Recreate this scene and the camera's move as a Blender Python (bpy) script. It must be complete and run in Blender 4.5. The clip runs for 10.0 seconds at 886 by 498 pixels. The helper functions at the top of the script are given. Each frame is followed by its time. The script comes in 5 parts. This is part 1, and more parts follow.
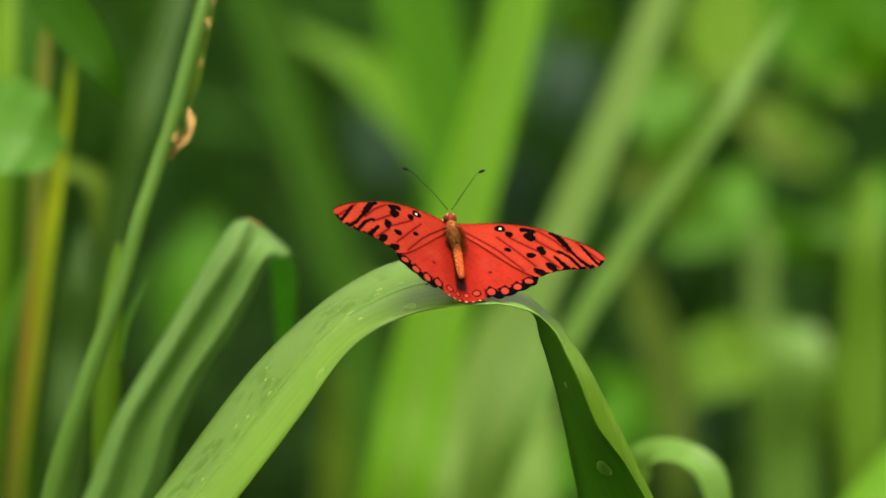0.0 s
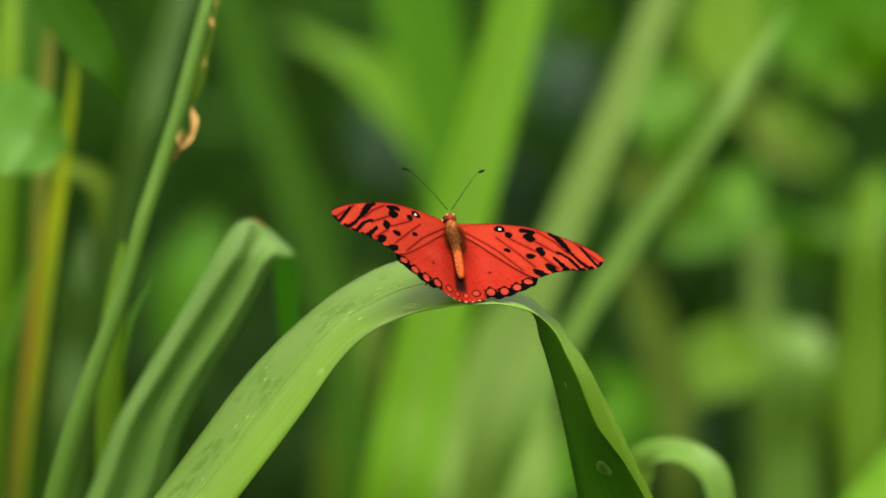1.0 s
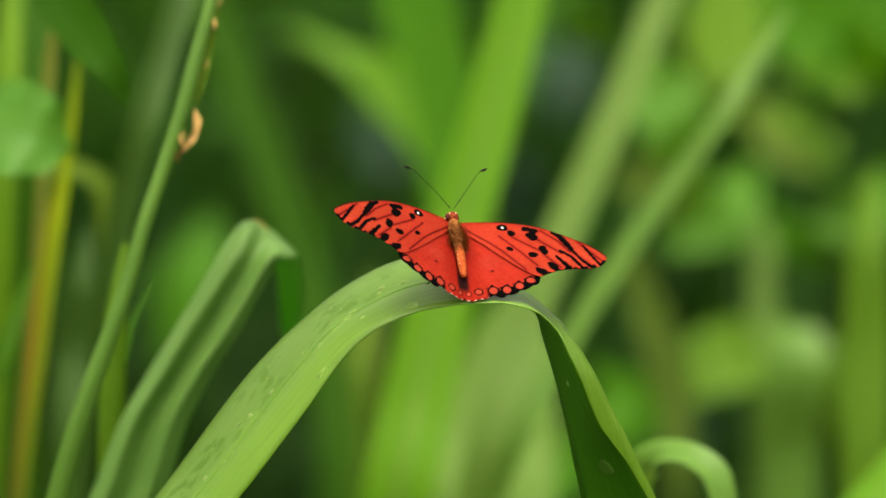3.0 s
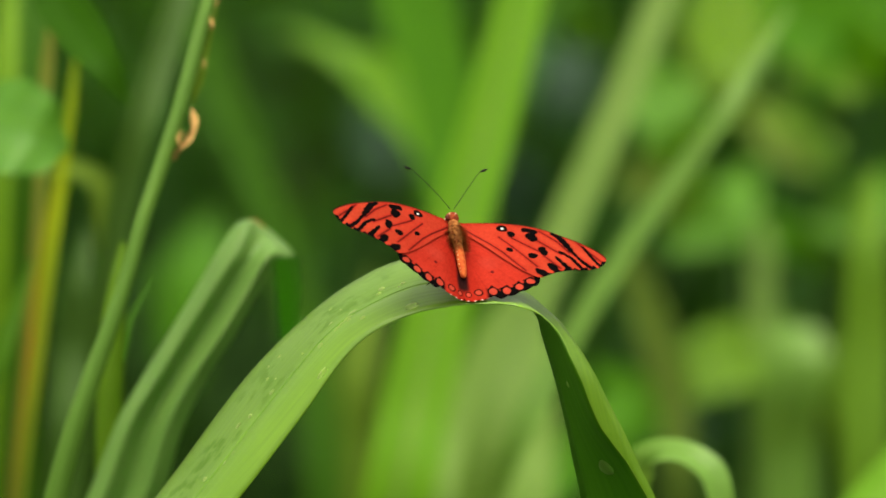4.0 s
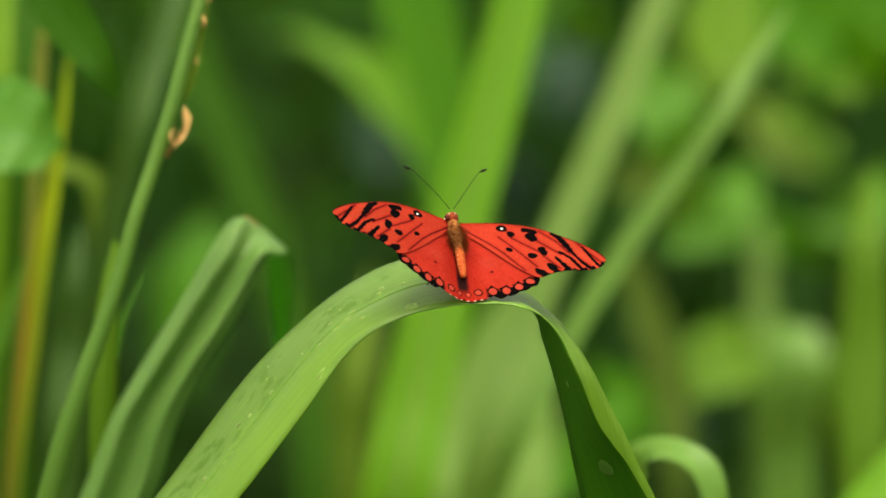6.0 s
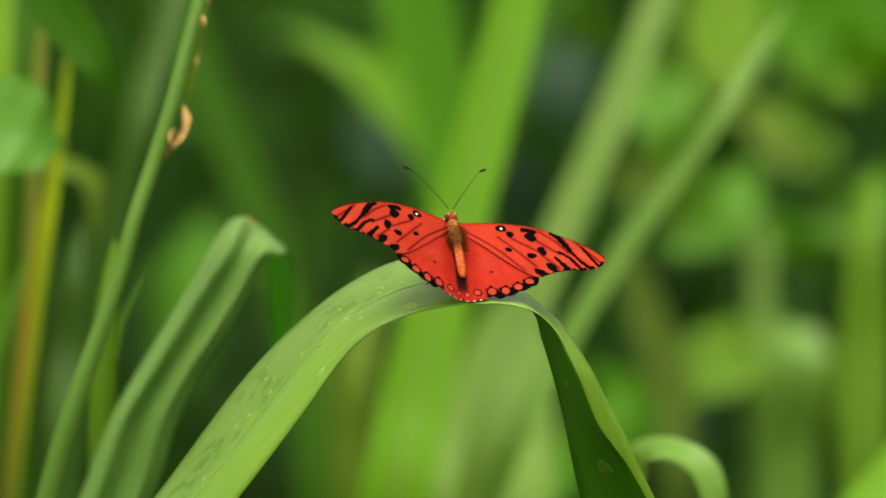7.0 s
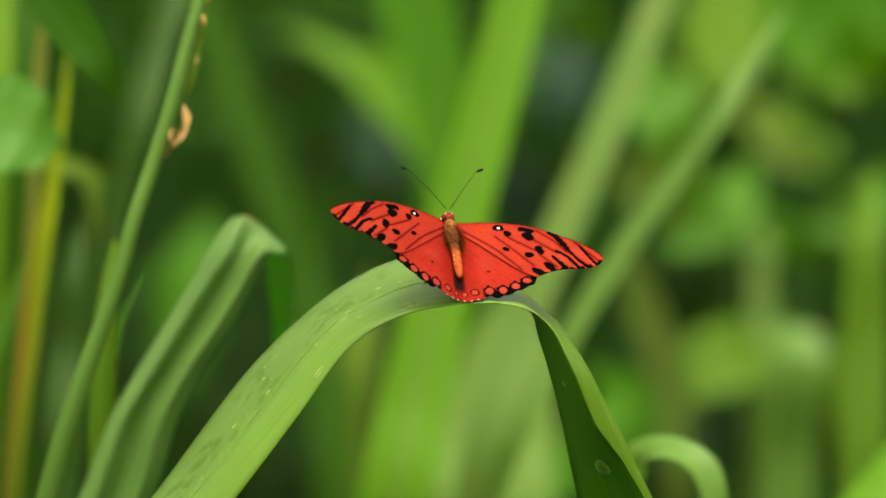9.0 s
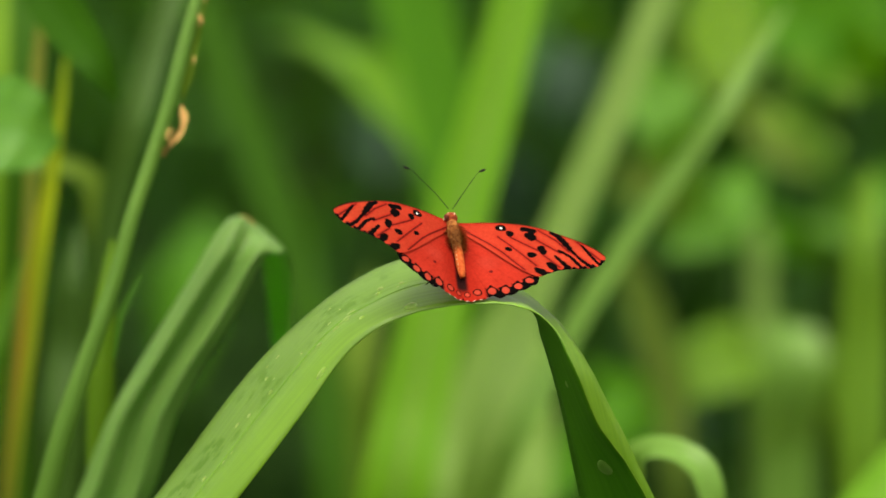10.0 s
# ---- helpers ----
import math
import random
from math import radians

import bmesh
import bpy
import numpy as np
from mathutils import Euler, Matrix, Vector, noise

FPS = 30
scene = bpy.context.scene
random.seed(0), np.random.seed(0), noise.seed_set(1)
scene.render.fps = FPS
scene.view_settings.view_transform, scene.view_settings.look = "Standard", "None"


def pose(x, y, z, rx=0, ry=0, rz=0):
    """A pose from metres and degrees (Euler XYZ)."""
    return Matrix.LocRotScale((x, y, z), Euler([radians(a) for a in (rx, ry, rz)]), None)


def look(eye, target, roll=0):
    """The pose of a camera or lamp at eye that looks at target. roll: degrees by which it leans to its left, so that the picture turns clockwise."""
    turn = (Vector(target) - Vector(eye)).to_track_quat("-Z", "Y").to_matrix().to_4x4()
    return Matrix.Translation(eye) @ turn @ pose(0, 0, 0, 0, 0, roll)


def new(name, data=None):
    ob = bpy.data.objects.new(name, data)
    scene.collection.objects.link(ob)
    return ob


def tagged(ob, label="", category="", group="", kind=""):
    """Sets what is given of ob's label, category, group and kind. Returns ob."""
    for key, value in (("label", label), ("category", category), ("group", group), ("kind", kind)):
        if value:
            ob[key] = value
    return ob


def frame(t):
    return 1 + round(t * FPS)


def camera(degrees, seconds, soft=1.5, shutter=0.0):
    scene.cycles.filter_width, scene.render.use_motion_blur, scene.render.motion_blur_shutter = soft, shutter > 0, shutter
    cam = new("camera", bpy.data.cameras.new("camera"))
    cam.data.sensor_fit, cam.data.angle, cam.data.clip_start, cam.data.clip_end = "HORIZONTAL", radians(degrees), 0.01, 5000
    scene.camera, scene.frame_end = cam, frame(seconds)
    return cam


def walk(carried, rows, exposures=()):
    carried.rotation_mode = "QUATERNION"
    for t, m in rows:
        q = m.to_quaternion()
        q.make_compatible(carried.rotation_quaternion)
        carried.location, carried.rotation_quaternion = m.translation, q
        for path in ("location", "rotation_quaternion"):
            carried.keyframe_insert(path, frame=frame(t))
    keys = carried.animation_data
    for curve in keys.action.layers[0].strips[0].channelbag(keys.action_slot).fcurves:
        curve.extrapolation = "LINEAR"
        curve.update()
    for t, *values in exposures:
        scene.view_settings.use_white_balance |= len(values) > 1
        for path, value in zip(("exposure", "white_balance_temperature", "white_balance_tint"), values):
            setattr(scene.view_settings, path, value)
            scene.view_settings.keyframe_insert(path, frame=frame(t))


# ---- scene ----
# One long lens on a stand, focused on the perch leaf, wide open enough to blur the thicket.
cam = camera(8.0, 10.0, soft=1.7)
STAND = pose(0, 0, 1.0, 82, 0, 0)
walk(cam, [(0, STAND), (10, STAND)], exposures=[(0, 0.90, 7300, 10), (10, 0.90, 7300, 10)])
cam.data.dof.use_dof = True
cam.data.dof.focus_distance = 1.564
cam.data.dof.aperture_fstop = 9.8

# ---- light: a bright overcast sky with a broad, weak sun over the camera's shoulder ----
SUN_HEIGHT, SUN_TURN = 72, 192
world = bpy.data.worlds.new("sky")
scene.world = world
world.use_nodes = True
sky = world.node_tree.nodes.new("ShaderNodeTexSky")
sky.sky_type, sky.sun_disc = "NISHITA", False
sky.sun_elevation, sky.sun_rotation = radians(SUN_HEIGHT), radians(SUN_TURN)
sky.air_density, sky.dust_density, sky.ozone_density = 1.0, 4.0, 0.6
backlight = world.node_tree.nodes["Background"]
backlight.inputs["Strength"].default_value = 0.15
cloud = world.node_tree.nodes.new("ShaderNodeHueSaturation")  # thin cloud greys the blue
cloud.inputs["Saturation"].default_value = 0.14
world.node_tree.links.new(sky.outputs["Color"], cloud.inputs["Color"])
world.node_tree.links.new(cloud.outputs["Color"], backlight.inputs["Color"])
sun = new("sun", bpy.data.lights.new("sun", "SUN"))
sun.data.energy, sun.data.angle, sun.data.color = 1.35, radians(40), (1.0, 0.96, 0.88)
turn, high = radians(SUN_TURN), radians(SUN_HEIGHT)
sun.matrix_world = look((math.sin(turn) * math.cos(high) * 5, math.cos(turn) * math.cos(high) * 5, 1 + math.sin(high) * 5), (0, 0, 1))


# ---- materials ----
def shader(name):
    m = bpy.data.materials.new(name)
    m.use_nodes = True
    return m, m.node_tree.nodes, m.node_tree.links


def ramp(nodes, links, source, stops):
    r = nodes.new("ShaderNodeValToRGB")
    while len(r.color_ramp.elements) < len(stops):
        r.color_ramp.elements.new(0.5)
    for e, (at, c) in zip(r.color_ramp.elements, stops):
        e.position, e.color = at, (*c, 1)
    links.new(source, r.inputs["Fac"])
    return r.outputs["Color"]


def blend(nodes, links, mode, fac, a, b):
    m = nodes.new("ShaderNodeMix")
    m.data_type, m.blend_type = "RGBA", mode
    for socket, value in ((m.inputs["Factor"], fac), (m.inputs["A"], a), (m.inputs["B"], b)):
        if isinstance(value, (int, float)):
            socket.default_value = value
        elif isinstance(value, tuple):
            socket.default_value = (*value, 1)
        else:
            links.new(value, socket)
    return m.outputs["Result"]


def leaf_material(name, base, dark, glow, rough=0.42, through_share=0.35, streak=900.0, blotch=55.0, stops=None, bump=0.25, gloss=0.4, wax=0.0, wet=0.0, half=None):
    """A leaf: streaks along its length (UV in metres: along, across), blotches, gloss, and light that shines through."""
    m, nodes, links = shader(name)
    bsdf = nodes["Principled BSDF"]
    uv = nodes.new("ShaderNodeTexCoord")
    place = nodes.new("ShaderNodeMapping")
    place.inputs["Scale"].default_value = (streak * 0.025, streak, 1)
    links.new(uv.outputs["UV"], place.inputs["Vector"])
    fine = nodes.new("ShaderNodeTexNoise")
    fine.inputs["Scale"].default_value, fine.inputs["Detail"].default_value = 1.0, 3.0
    links.new(place.outputs["Vector"], fine.inputs["Vector"])
    coarse = nodes.new("ShaderNodeTexNoise")
    coarse.inputs["Scale"].default_value, coarse.inputs["Detail"].default_value = blotch, 4.0
    links.new(uv.outputs["Object"], coarse.inputs["Vector"])
    tone = blend(nodes, links, "MIX", ramp(nodes, links, fine.outputs["Fac"], [(0.35, (0, 0, 0)), (0.68, (1, 1, 1))]), dark, base)
    tone = blend(nodes, links, "MIX", ramp(nodes, links, coarse.outputs["Fac"], [(0.42, (0, 0, 0)), (0.75, (0.7, 0.7, 0.7))]), tone, dark)
    if stops:
        split = nodes.new("ShaderNodeSeparateXYZ")
        links.new(uv.outputs["UV"], split.inputs["Vector"])
        span = nodes.new("ShaderNodeMapRange")
        span.inputs["From Min"].default_value, span.inputs["From Max"].default_value = stops[0], stops[1]
        links.new(split.outputs["X"], span.inputs["Value"])
        tone = blend(nodes, links, "MIX", 0.8, tone, ramp(nodes, links, span.outputs["Result"], stops[2]))
        if half:
            beyond = nodes.new("ShaderNodeMapRange")
            beyond.inputs["From Min"].default_value, beyond.inputs["From Max"].default_value = -0.0022, 0.0002
            links.new(split.outputs["Y"], beyond.inputs["Value"])
            tone = blend(nodes, links, "MIX", beyond.outputs["Result"], tone, ramp(nodes, links, span.outputs["Result"], half))
    if wet:
        halves = nodes.new("ShaderNodeSeparateXYZ")
        links.new(uv.outputs["UV"], halves.inputs["Vector"])
        held = nodes.new("ShaderNodeMapRange")  # rain lies on the half of the leaf beyond the rib
        held.interpolation_type = "SMOOTHSTEP"
        held.inputs["From Min"].default_value, held.inputs["From Max"].default_value = -0.0035, 0.0005
        held.inputs["To Min"].default_value, held.inputs["To Max"].default_value = 1.0, 0.0
        links.new(halves.outputs["Y"], held.inputs["Value"])
        rim = nodes.new("ShaderNodeMapRange")  # and not on its outer rim
        rim.inputs["From Min"].default_value, rim.inputs["From Max"].default_value = -0.019, -0.011
        links.new(halves.outputs["Y"], rim.inputs["Value"])
        past_crest = nodes.new("ShaderNodeMapRange")  # the tint fades past the crest, which keeps the hanging end bright
        past_crest.inputs["From Min"].default_value, past_crest.inputs["From Max"].default_value = 0.125, 0.165
        past_crest.inputs["To Min"].default_value, past_crest.inputs["To Max"].default_value = 1.0, 0.25
        links.new(halves.outputs["X"], past_crest.inputs["Value"])

        def times(a, b):
            node = nodes.new("ShaderNodeMath")
            node.operation = "MULTIPLY"
            links.new(a, node.inputs[0])
            links.new(b, node.inputs[1])
            return node.outputs["Value"]

        film = nodes.new("ShaderNodeTexNoise")
        film.inputs["Scale"].default_value, film.inputs["Detail"].default_value, film.inputs["Roughness"].default_value = 1.0, 3.0, 0.55
        lie = nodes.new("ShaderNodeMapping")
        lie.inputs["Scale"].default_value = (210, 300, 1)
        links.new(uv.outputs["UV"], lie.inputs["Vector"])
        links.new(lie.outputs["Vector"], film.inputs["Vector"])
        damp = times(held.outputs["Result"], past_crest.outputs["Result"])
        # The wet half is tinted darker, which also paints in its weaker light.
        tone = blend(nodes, links, "MIX", damp, tone, blend(nodes, links, "MULTIPLY", wet, tone, (0.76, 0.76, 1.0)))
        patch = nodes.new("ShaderNodeTexNoise")
        patch.inputs["Scale"].default_value, patch.inputs["Detail"].default_value = 85.0, 1.0
        links.new(uv.outputs["UV"], patch.inputs["Vector"])
        spread = times(film.outputs["Fac"], ramp(nodes, links, patch.outputs["Fac"], [(0.38, (0.72, 0.72, 0.72)), (0.62, (1.12, 1.12, 1.12))]))
        pools = times(times(damp, rim.outputs["Result"]), ramp(nodes, links, spread, [(0.47, (0, 0, 0)), (0.60, (0.6, 0.6, 0.6))]))
        for socket, dry in ((bsdf.inputs["Specular IOR Level"], gloss), (bsdf.inputs["Coat Weight"], wax)):
            sheen = nodes.new("ShaderNodeMapRange")  # sheen is cut in the pools, which keeps them dark green
            sheen.inputs["To Min"].default_value, sheen.inputs["To Max"].default_value = dry, dry * 0.12
            links.new(pools, sheen.inputs["Value"])
            links.new(sheen.outputs["Result"], socket)
        tone = blend(nodes, links, "MIX", pools, tone, (dark[0] * 0.46, dark[1] * 0.55, 0.006))
    info = nodes.new("ShaderNodeObjectInfo")
    hue = nodes.new("ShaderNodeHueSaturation")
    vary = nodes.new("ShaderNodeMapRange")
    vary.inputs["To Min"].default_value, vary.inputs["To Max"].default_value = 0.85, 1.15
    links.new(info.outputs["Random"], vary.inputs["Value"])
    links.new(vary.outputs["Result"], hue.inputs["Value"])
    links.new(tone, hue.inputs["Color"])
    links.new(hue.outputs["Color"], bsdf.inputs["Base Color"])
    bsdf.inputs["Roughness"].default_value, bsdf.inputs["Specular IOR Level"].default_value = rough, gloss
    bsdf.inputs["Coat Weight"].default_value, bsdf.inputs["Coat Roughness"].default_value = wax, 0.45
    relief = nodes.new("ShaderNodeBump")
    relief.inputs["Strength"].default_value, relief.inputs["Distance"].default_value = bump, 0.0004
    links.new(fine.outputs["Fac"], relief.inputs["Height"])
    links.new(relief.outputs["Normal"], bsdf.inputs["Normal"])
    shine = nodes.new("ShaderNodeBsdfTranslucent")
    links.new(blend(nodes, links, "MULTIPLY", 0.3, glow, tone), shine.inputs["Color"])
    both = nodes.new("ShaderNodeMixShader")
    both.inputs["Fac"].default_value = through_share
    links.new(bsdf.outputs["BSDF"], both.inputs[1])
    links.new(shine.outputs["BSDF"], both.inputs[2])
    links.new(both.outputs["Shader"], nodes["Material Output"].inputs["Surface"])
    return m


def body_material(name, a, b, rough=0.7, scale=900.0, bump=0.6, coat=0.0, gloss=0.4):
    m, nodes, links = shader(name)
    bsdf = nodes["Principled BSDF"]
    uv = nodes.new("ShaderNodeTexCoord")
    grain = nodes.new("ShaderNodeTexNoise")
    grain.inputs["Scale"].default_value, grain.inputs["Detail"].default_value = scale, 5.0
    links.new(uv.outputs["Object"], grain.inputs["Vector"])
    links.new(ramp(nodes, links, grain.outputs["Fac"], [(0.35, a), (0.65, b)]), bsdf.inputs["Base Color"])
    bsdf.inputs["Roughness"].default_value, bsdf.inputs["Coat Weight"].default_value = rough, coat
    bsdf.inputs["Specular IOR Level"].default_value = gloss
    relief = nodes.new("ShaderNodeBump")
    relief.inputs["Strength"].default_value, relief.inputs["Distance"].default_value = bump, 0.0003
    links.new(grain.outputs["Fac"], relief.inputs["Height"])
    links.new(relief.outputs["Normal"], bsdf.inputs["Normal"])
    return m


def wing_material():
    """Scales of the wing: a colour attribute holds the marks and some painted shade, with fine grain and a soft sheen.
    """
    m, nodes, links = shader("wing_scales")
    bsdf = nodes["Principled BSDF"]
    paint = nodes.new("ShaderNodeAttribute")
    paint.attribute_name = "marks_and_shade"
    uv = nodes.new("ShaderNodeTexCoord")
    grain = nodes.new("ShaderNodeTexNoise")
    grain.inputs["Scale"].default_value, grain.inputs["Detail"].default_value = 1500.0, 3.0
    links.new(uv.outputs["Object"], grain.inputs["Vector"])
    broad = nodes.new("ShaderNodeTexNoise")
    broad.inputs["Scale"].default_value, broad.inputs["Detail"].default_value = 190.0, 3.0
    links.new(uv.outputs["Object"], broad.inputs["Vector"])
    tone = blend(nodes, links, "MULTIPLY", 0.5, paint.outputs["Color"], ramp(nodes, links, grain.outputs["Fac"], [(0.3, (0.6, 0.6, 0.6)), (0.7, (1, 1, 1))]))
    tone = blend(nodes, links, "MULTIPLY", 0.35, tone, ramp(nodes, links, broad.outputs["Fac"], [(0.35, (0.6, 0.5, 0.5)), (0.65, (1, 1, 1))]))
    links.new(tone, bsdf.inputs["Base Color"])
    bsdf.inputs["Roughness"].default_value = 0.85
    bsdf.inputs["Specular IOR Level"].default_value = 0.02
    relief = nodes.new("ShaderNodeBump")
    relief.inputs["Strength"].default_value, relief.inputs["Distance"].default_value = 0.3, 0.0002
    links.new(grain.outputs["Fac"], relief.inputs["Height"])
    links.new(relief.outputs["Normal"], bsdf.inputs["Normal"])
    return m


def water_material():
    """Clear water: it bends light, part of the light goes straight on to the leaf, and a bright tint stands in for
    gathered light.
    """
    m, nodes, links = shader("gleam_tinted_water")
    bsdf = nodes["Principled BSDF"]
    bsdf.inputs["Base Color"].default_value = (0.93, 0.98, 0.90, 1)
    bsdf.inputs["Roughness"].default_value, bsdf.inputs["IOR"].default_value = 0.02, 1.33
    bsdf.inputs["Transmission Weight"].default_value = 1.0
    gleam = nodes.new("ShaderNodeBsdfTranslucent")
    gleam.inputs["Color"].default_value = (0.86, 1.0, 0.52, 1)
    body = nodes.new("ShaderNodeMixShader")
    body.inputs["Fac"].default_value = 0.75
    links.new(bsdf.outputs["BSDF"], body.inputs[1])
    links.new(gleam.outputs["BSDF"], body.inputs[2])
    straight = nodes.new("ShaderNodeBsdfTransparent")
    both = nodes.new("ShaderNodeMixShader")
    both.inputs["Fac"].default_value = 0.35
    links.new(body.outputs["Shader"], both.inputs[1])
    links.new(straight.outputs["BSDF"], both.inputs[2])
    links.new(both.outputs["Shader"], nodes["Material Output"].inputs["Surface"])
    return m


PERCH = leaf_material("perch_leaf", (0.154, 0.318, 0.013), (0.120, 0.265, 0.010), (0.12, 0.50, 0.010), 0.38, 0.16, 1100.0, 60.0, bump=0.22, gloss=0.42, wax=0.3, wet=0.8)
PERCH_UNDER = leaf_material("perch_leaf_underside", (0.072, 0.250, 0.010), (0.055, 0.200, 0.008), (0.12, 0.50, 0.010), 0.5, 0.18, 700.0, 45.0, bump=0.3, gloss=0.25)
GRASS = leaf_material("grass_leaf", (0.13, 0.34, 0.030), (0.09, 0.26, 0.02), (0.28, 0.60, 0.02), gloss=0.35, wax=0.2)
BENT = leaf_material("waxy_grass_leaf", (0.215, 0.38, 0.080), (0.145, 0.30, 0.058), (0.20, 0.62, 0.02), through_share=0.45, gloss=0.4, wax=0.4)
BRIGHT = leaf_material("young_grass_leaf", (0.228, 0.50, 0.038), (0.150, 0.395, 0.024), (0.38, 0.78, 0.03), through_share=0.45, gloss=0.25)
PALE = leaf_material("pale_grass_leaf", (0.28, 0.45, 0.105), (0.20, 0.36, 0.065), (0.38, 0.64, 0.08), gloss=0.35, wax=0.2)
FRESH = leaf_material("yellow_green_leaf", (0.16, 0.33, 0.025), (0.11, 0.25, 0.02), (0.32, 0.52, 0.02), rough=0.55, gloss=0.15, blotch=30.0)
STALK = leaf_material("pale_stalk", (0.19, 0.37, 0.06), (0.125, 0.28, 0.04), (0.3, 0.5, 0.06), gloss=0.3)
# Dull green; on the half-shaded blade it puts the shade into the colour.
DULL = leaf_material("dull_shaded_leaf", (0.055, 0.170, 0.012), (0.038, 0.12, 0.009), (0.12, 0.30, 0.012), rough=0.6, gloss=0.12)
BROAD = leaf_material("broad_leaf", (0.090, 0.275, 0.012), (0.055, 0.20, 0.009), (0.20, 0.52, 0.010), streak=200.0, rough=0.55, gloss=0.15)
LIGHT = leaf_material("light_broad_leaf", (0.125, 0.345, 0.030), (0.085, 0.275, 0.022), (0.22, 0.55, 0.02), streak=200.0, rough=0.5, gloss=0.3, wax=0.1)
BLUISH = leaf_material("gap_shade_leaf", (0.046, 0.100, 0.054), (0.036, 0.080, 0.044), (0.04, 0.10, 0.04), rough=0.6, gloss=0.2)
OLIVE_LIGHT = leaf_material("light_olive_leaf", (0.17, 0.29, 0.03), (0.12, 0.215, 0.02), (0.22, 0.34, 0.02), rough=0.6, gloss=0.12)
OLIVE = leaf_material("olive_leaf", (0.13, 0.21, 0.03), (0.09, 0.155, 0.02), (0.20, 0.28, 0.02), rough=0.6, gloss=0.12)
FADING = leaf_material("yellowing_leaf", (0.34, 0.48, 0.03), (0.26, 0.36, 0.02), (0.46, 0.52, 0.02), rough=0.55, gloss=0.2, stops=(
    0.42, 0.60, [(0.0, (0.14, 0.09, 0.02)), (0.18, (0.34, 0.15, 0.02)), (0.34, (0.62, 0.16, 0.03)), (0.43, (0.52, 0.30, 0.02)), (0.48, (0.42, 0.40, 0.015)), (0.56, (0.50, 0.42, 0.015)), (0.64, (0.38, 0.42, 0.02)), (0.74, (0.20, 0.34, 0.012)), (1.0, (0.10, 0.24, 0.01))]),
    half=[(0.0, (0.08, 0.12, 0.015)), (0.25, (0.22, 0.32, 0.02)), (0.55, (0.36, 0.48, 0.015)), (0.72, (0.28, 0.40, 0.015)), (1.0, (0.10, 0.24, 0.01))])
LIME = leaf_material("lime_stalk", (0.17, 0.34, 0.018), (0.11, 0.25, 0.012), (0.30, 0.52, 0.01), gloss=0.25)
GREY = leaf_material("grey_green_leaf", (0.075, 0.165, 0.024), (0.05, 0.12, 0.018), (0.10, 0.22, 0.02), rough=0.5, gloss=0.25)
DRYING = leaf_material("drying_leaf", (0.34, 0.42, 0.07), (0.30, 0.30, 0.06), (0.36, 0.42, 0.04), rough=0.6, gloss=0.15)
DEEP_GREEN = leaf_material("deep_green_leaf", (0.030, 0.115, 0.003), (0.024, 0.090, 0.003), (0.05, 0.18, 0.004), streak=200.0, rough=0.6, gloss=0.08)
# Darker copy of the thicket leaf, with deep shade put into its colour.
SHADED = leaf_material("shade_dark_leaf", (0.028, 0.080, 0.010), (0.012, 0.035, 0.008), (0.04, 0.10, 0.01), streak=150.0, blotch=3.0, rough=0.7, gloss=0.08)
RIB = leaf_material("leaf_rib", (0.32, 0.48, 0.12), (0.22, 0.38, 0.07), (0.4, 0.6, 0.1))
HEAD = body_material("head_fur", (0.20, 0.030, 0.014), (0.34, 0.07, 0.022), 0.8, 1400.0, 0.8, gloss=0.1)
HUSK = body_material("dry_husk", (0.34, 0.20, 0.06), (0.52, 0.34, 0.12), 0.8, 500.0, gloss=0.1)
THICKET = leaf_material("thicket_leaf", (0.102, 0.300, 0.020), (0.055, 0.160, 0.052), (0.19, 0.46, 0.02), streak=150.0, blotch=3.0, rough=0.7, gloss=0.15)
SOIL = body_material("damp_soil", (0.018, 0.026, 0.010), (0.035, 0.06, 0.016), 0.95, 14.0, gloss=0.02)
SCALES = wing_material()
FUR = body_material("orange_fur", (0.22, 0.070, 0.020), (0.46, 0.19, 0.05), 0.85, 1400.0, 0.4, gloss=0.1)
BELLY = body_material("orange_abdomen", (0.42, 0.065, 0.016), (0.54, 0.125, 0.028), 0.75, 1100.0, 0.8, gloss=0.1)
EYE_RED = body_material("eye", (0.06, 0.012, 0.006), (0.14, 0.025, 0.010), 0.5, 3000.0, 0.1, gloss=0.12)
CREAM = body_material("cream_scales", (0.5, 0.32, 0.16), (0.65, 0.48, 0.28), 0.8, 1500.0, gloss=0.1)
HORN = body_material("dark_horn", (0.010, 0.010, 0.006), (0.022, 0.02, 0.012), 0.7, 2000.0, gloss=0.15)
WATER = water_material()


# ---- builders ----
def link(name, mesh, material, parent=None, label="", smooth=True):
    mesh.materials.append(material)
    if smooth:
        mesh.shade_smooth()
    ob = new(name, mesh)
    if parent:
        ob.parent = parent
    return tagged(ob, label)


def part(name, bm, material, parent, label=""):
    mesh = bpy.data.meshes.new(name)
    bm.to_mesh(mesh)
    bm.free()
    return link(name, mesh, material, parent, label)


def thing(name, place, label, category, group="", kind=""):
    ob = new(name)
    ob.empty_display_size = 0.02
    ob.matrix_world = place if isinstance(place, Matrix) else Matrix.Translation(place)
    return tagged(ob, label, category, group, kind)


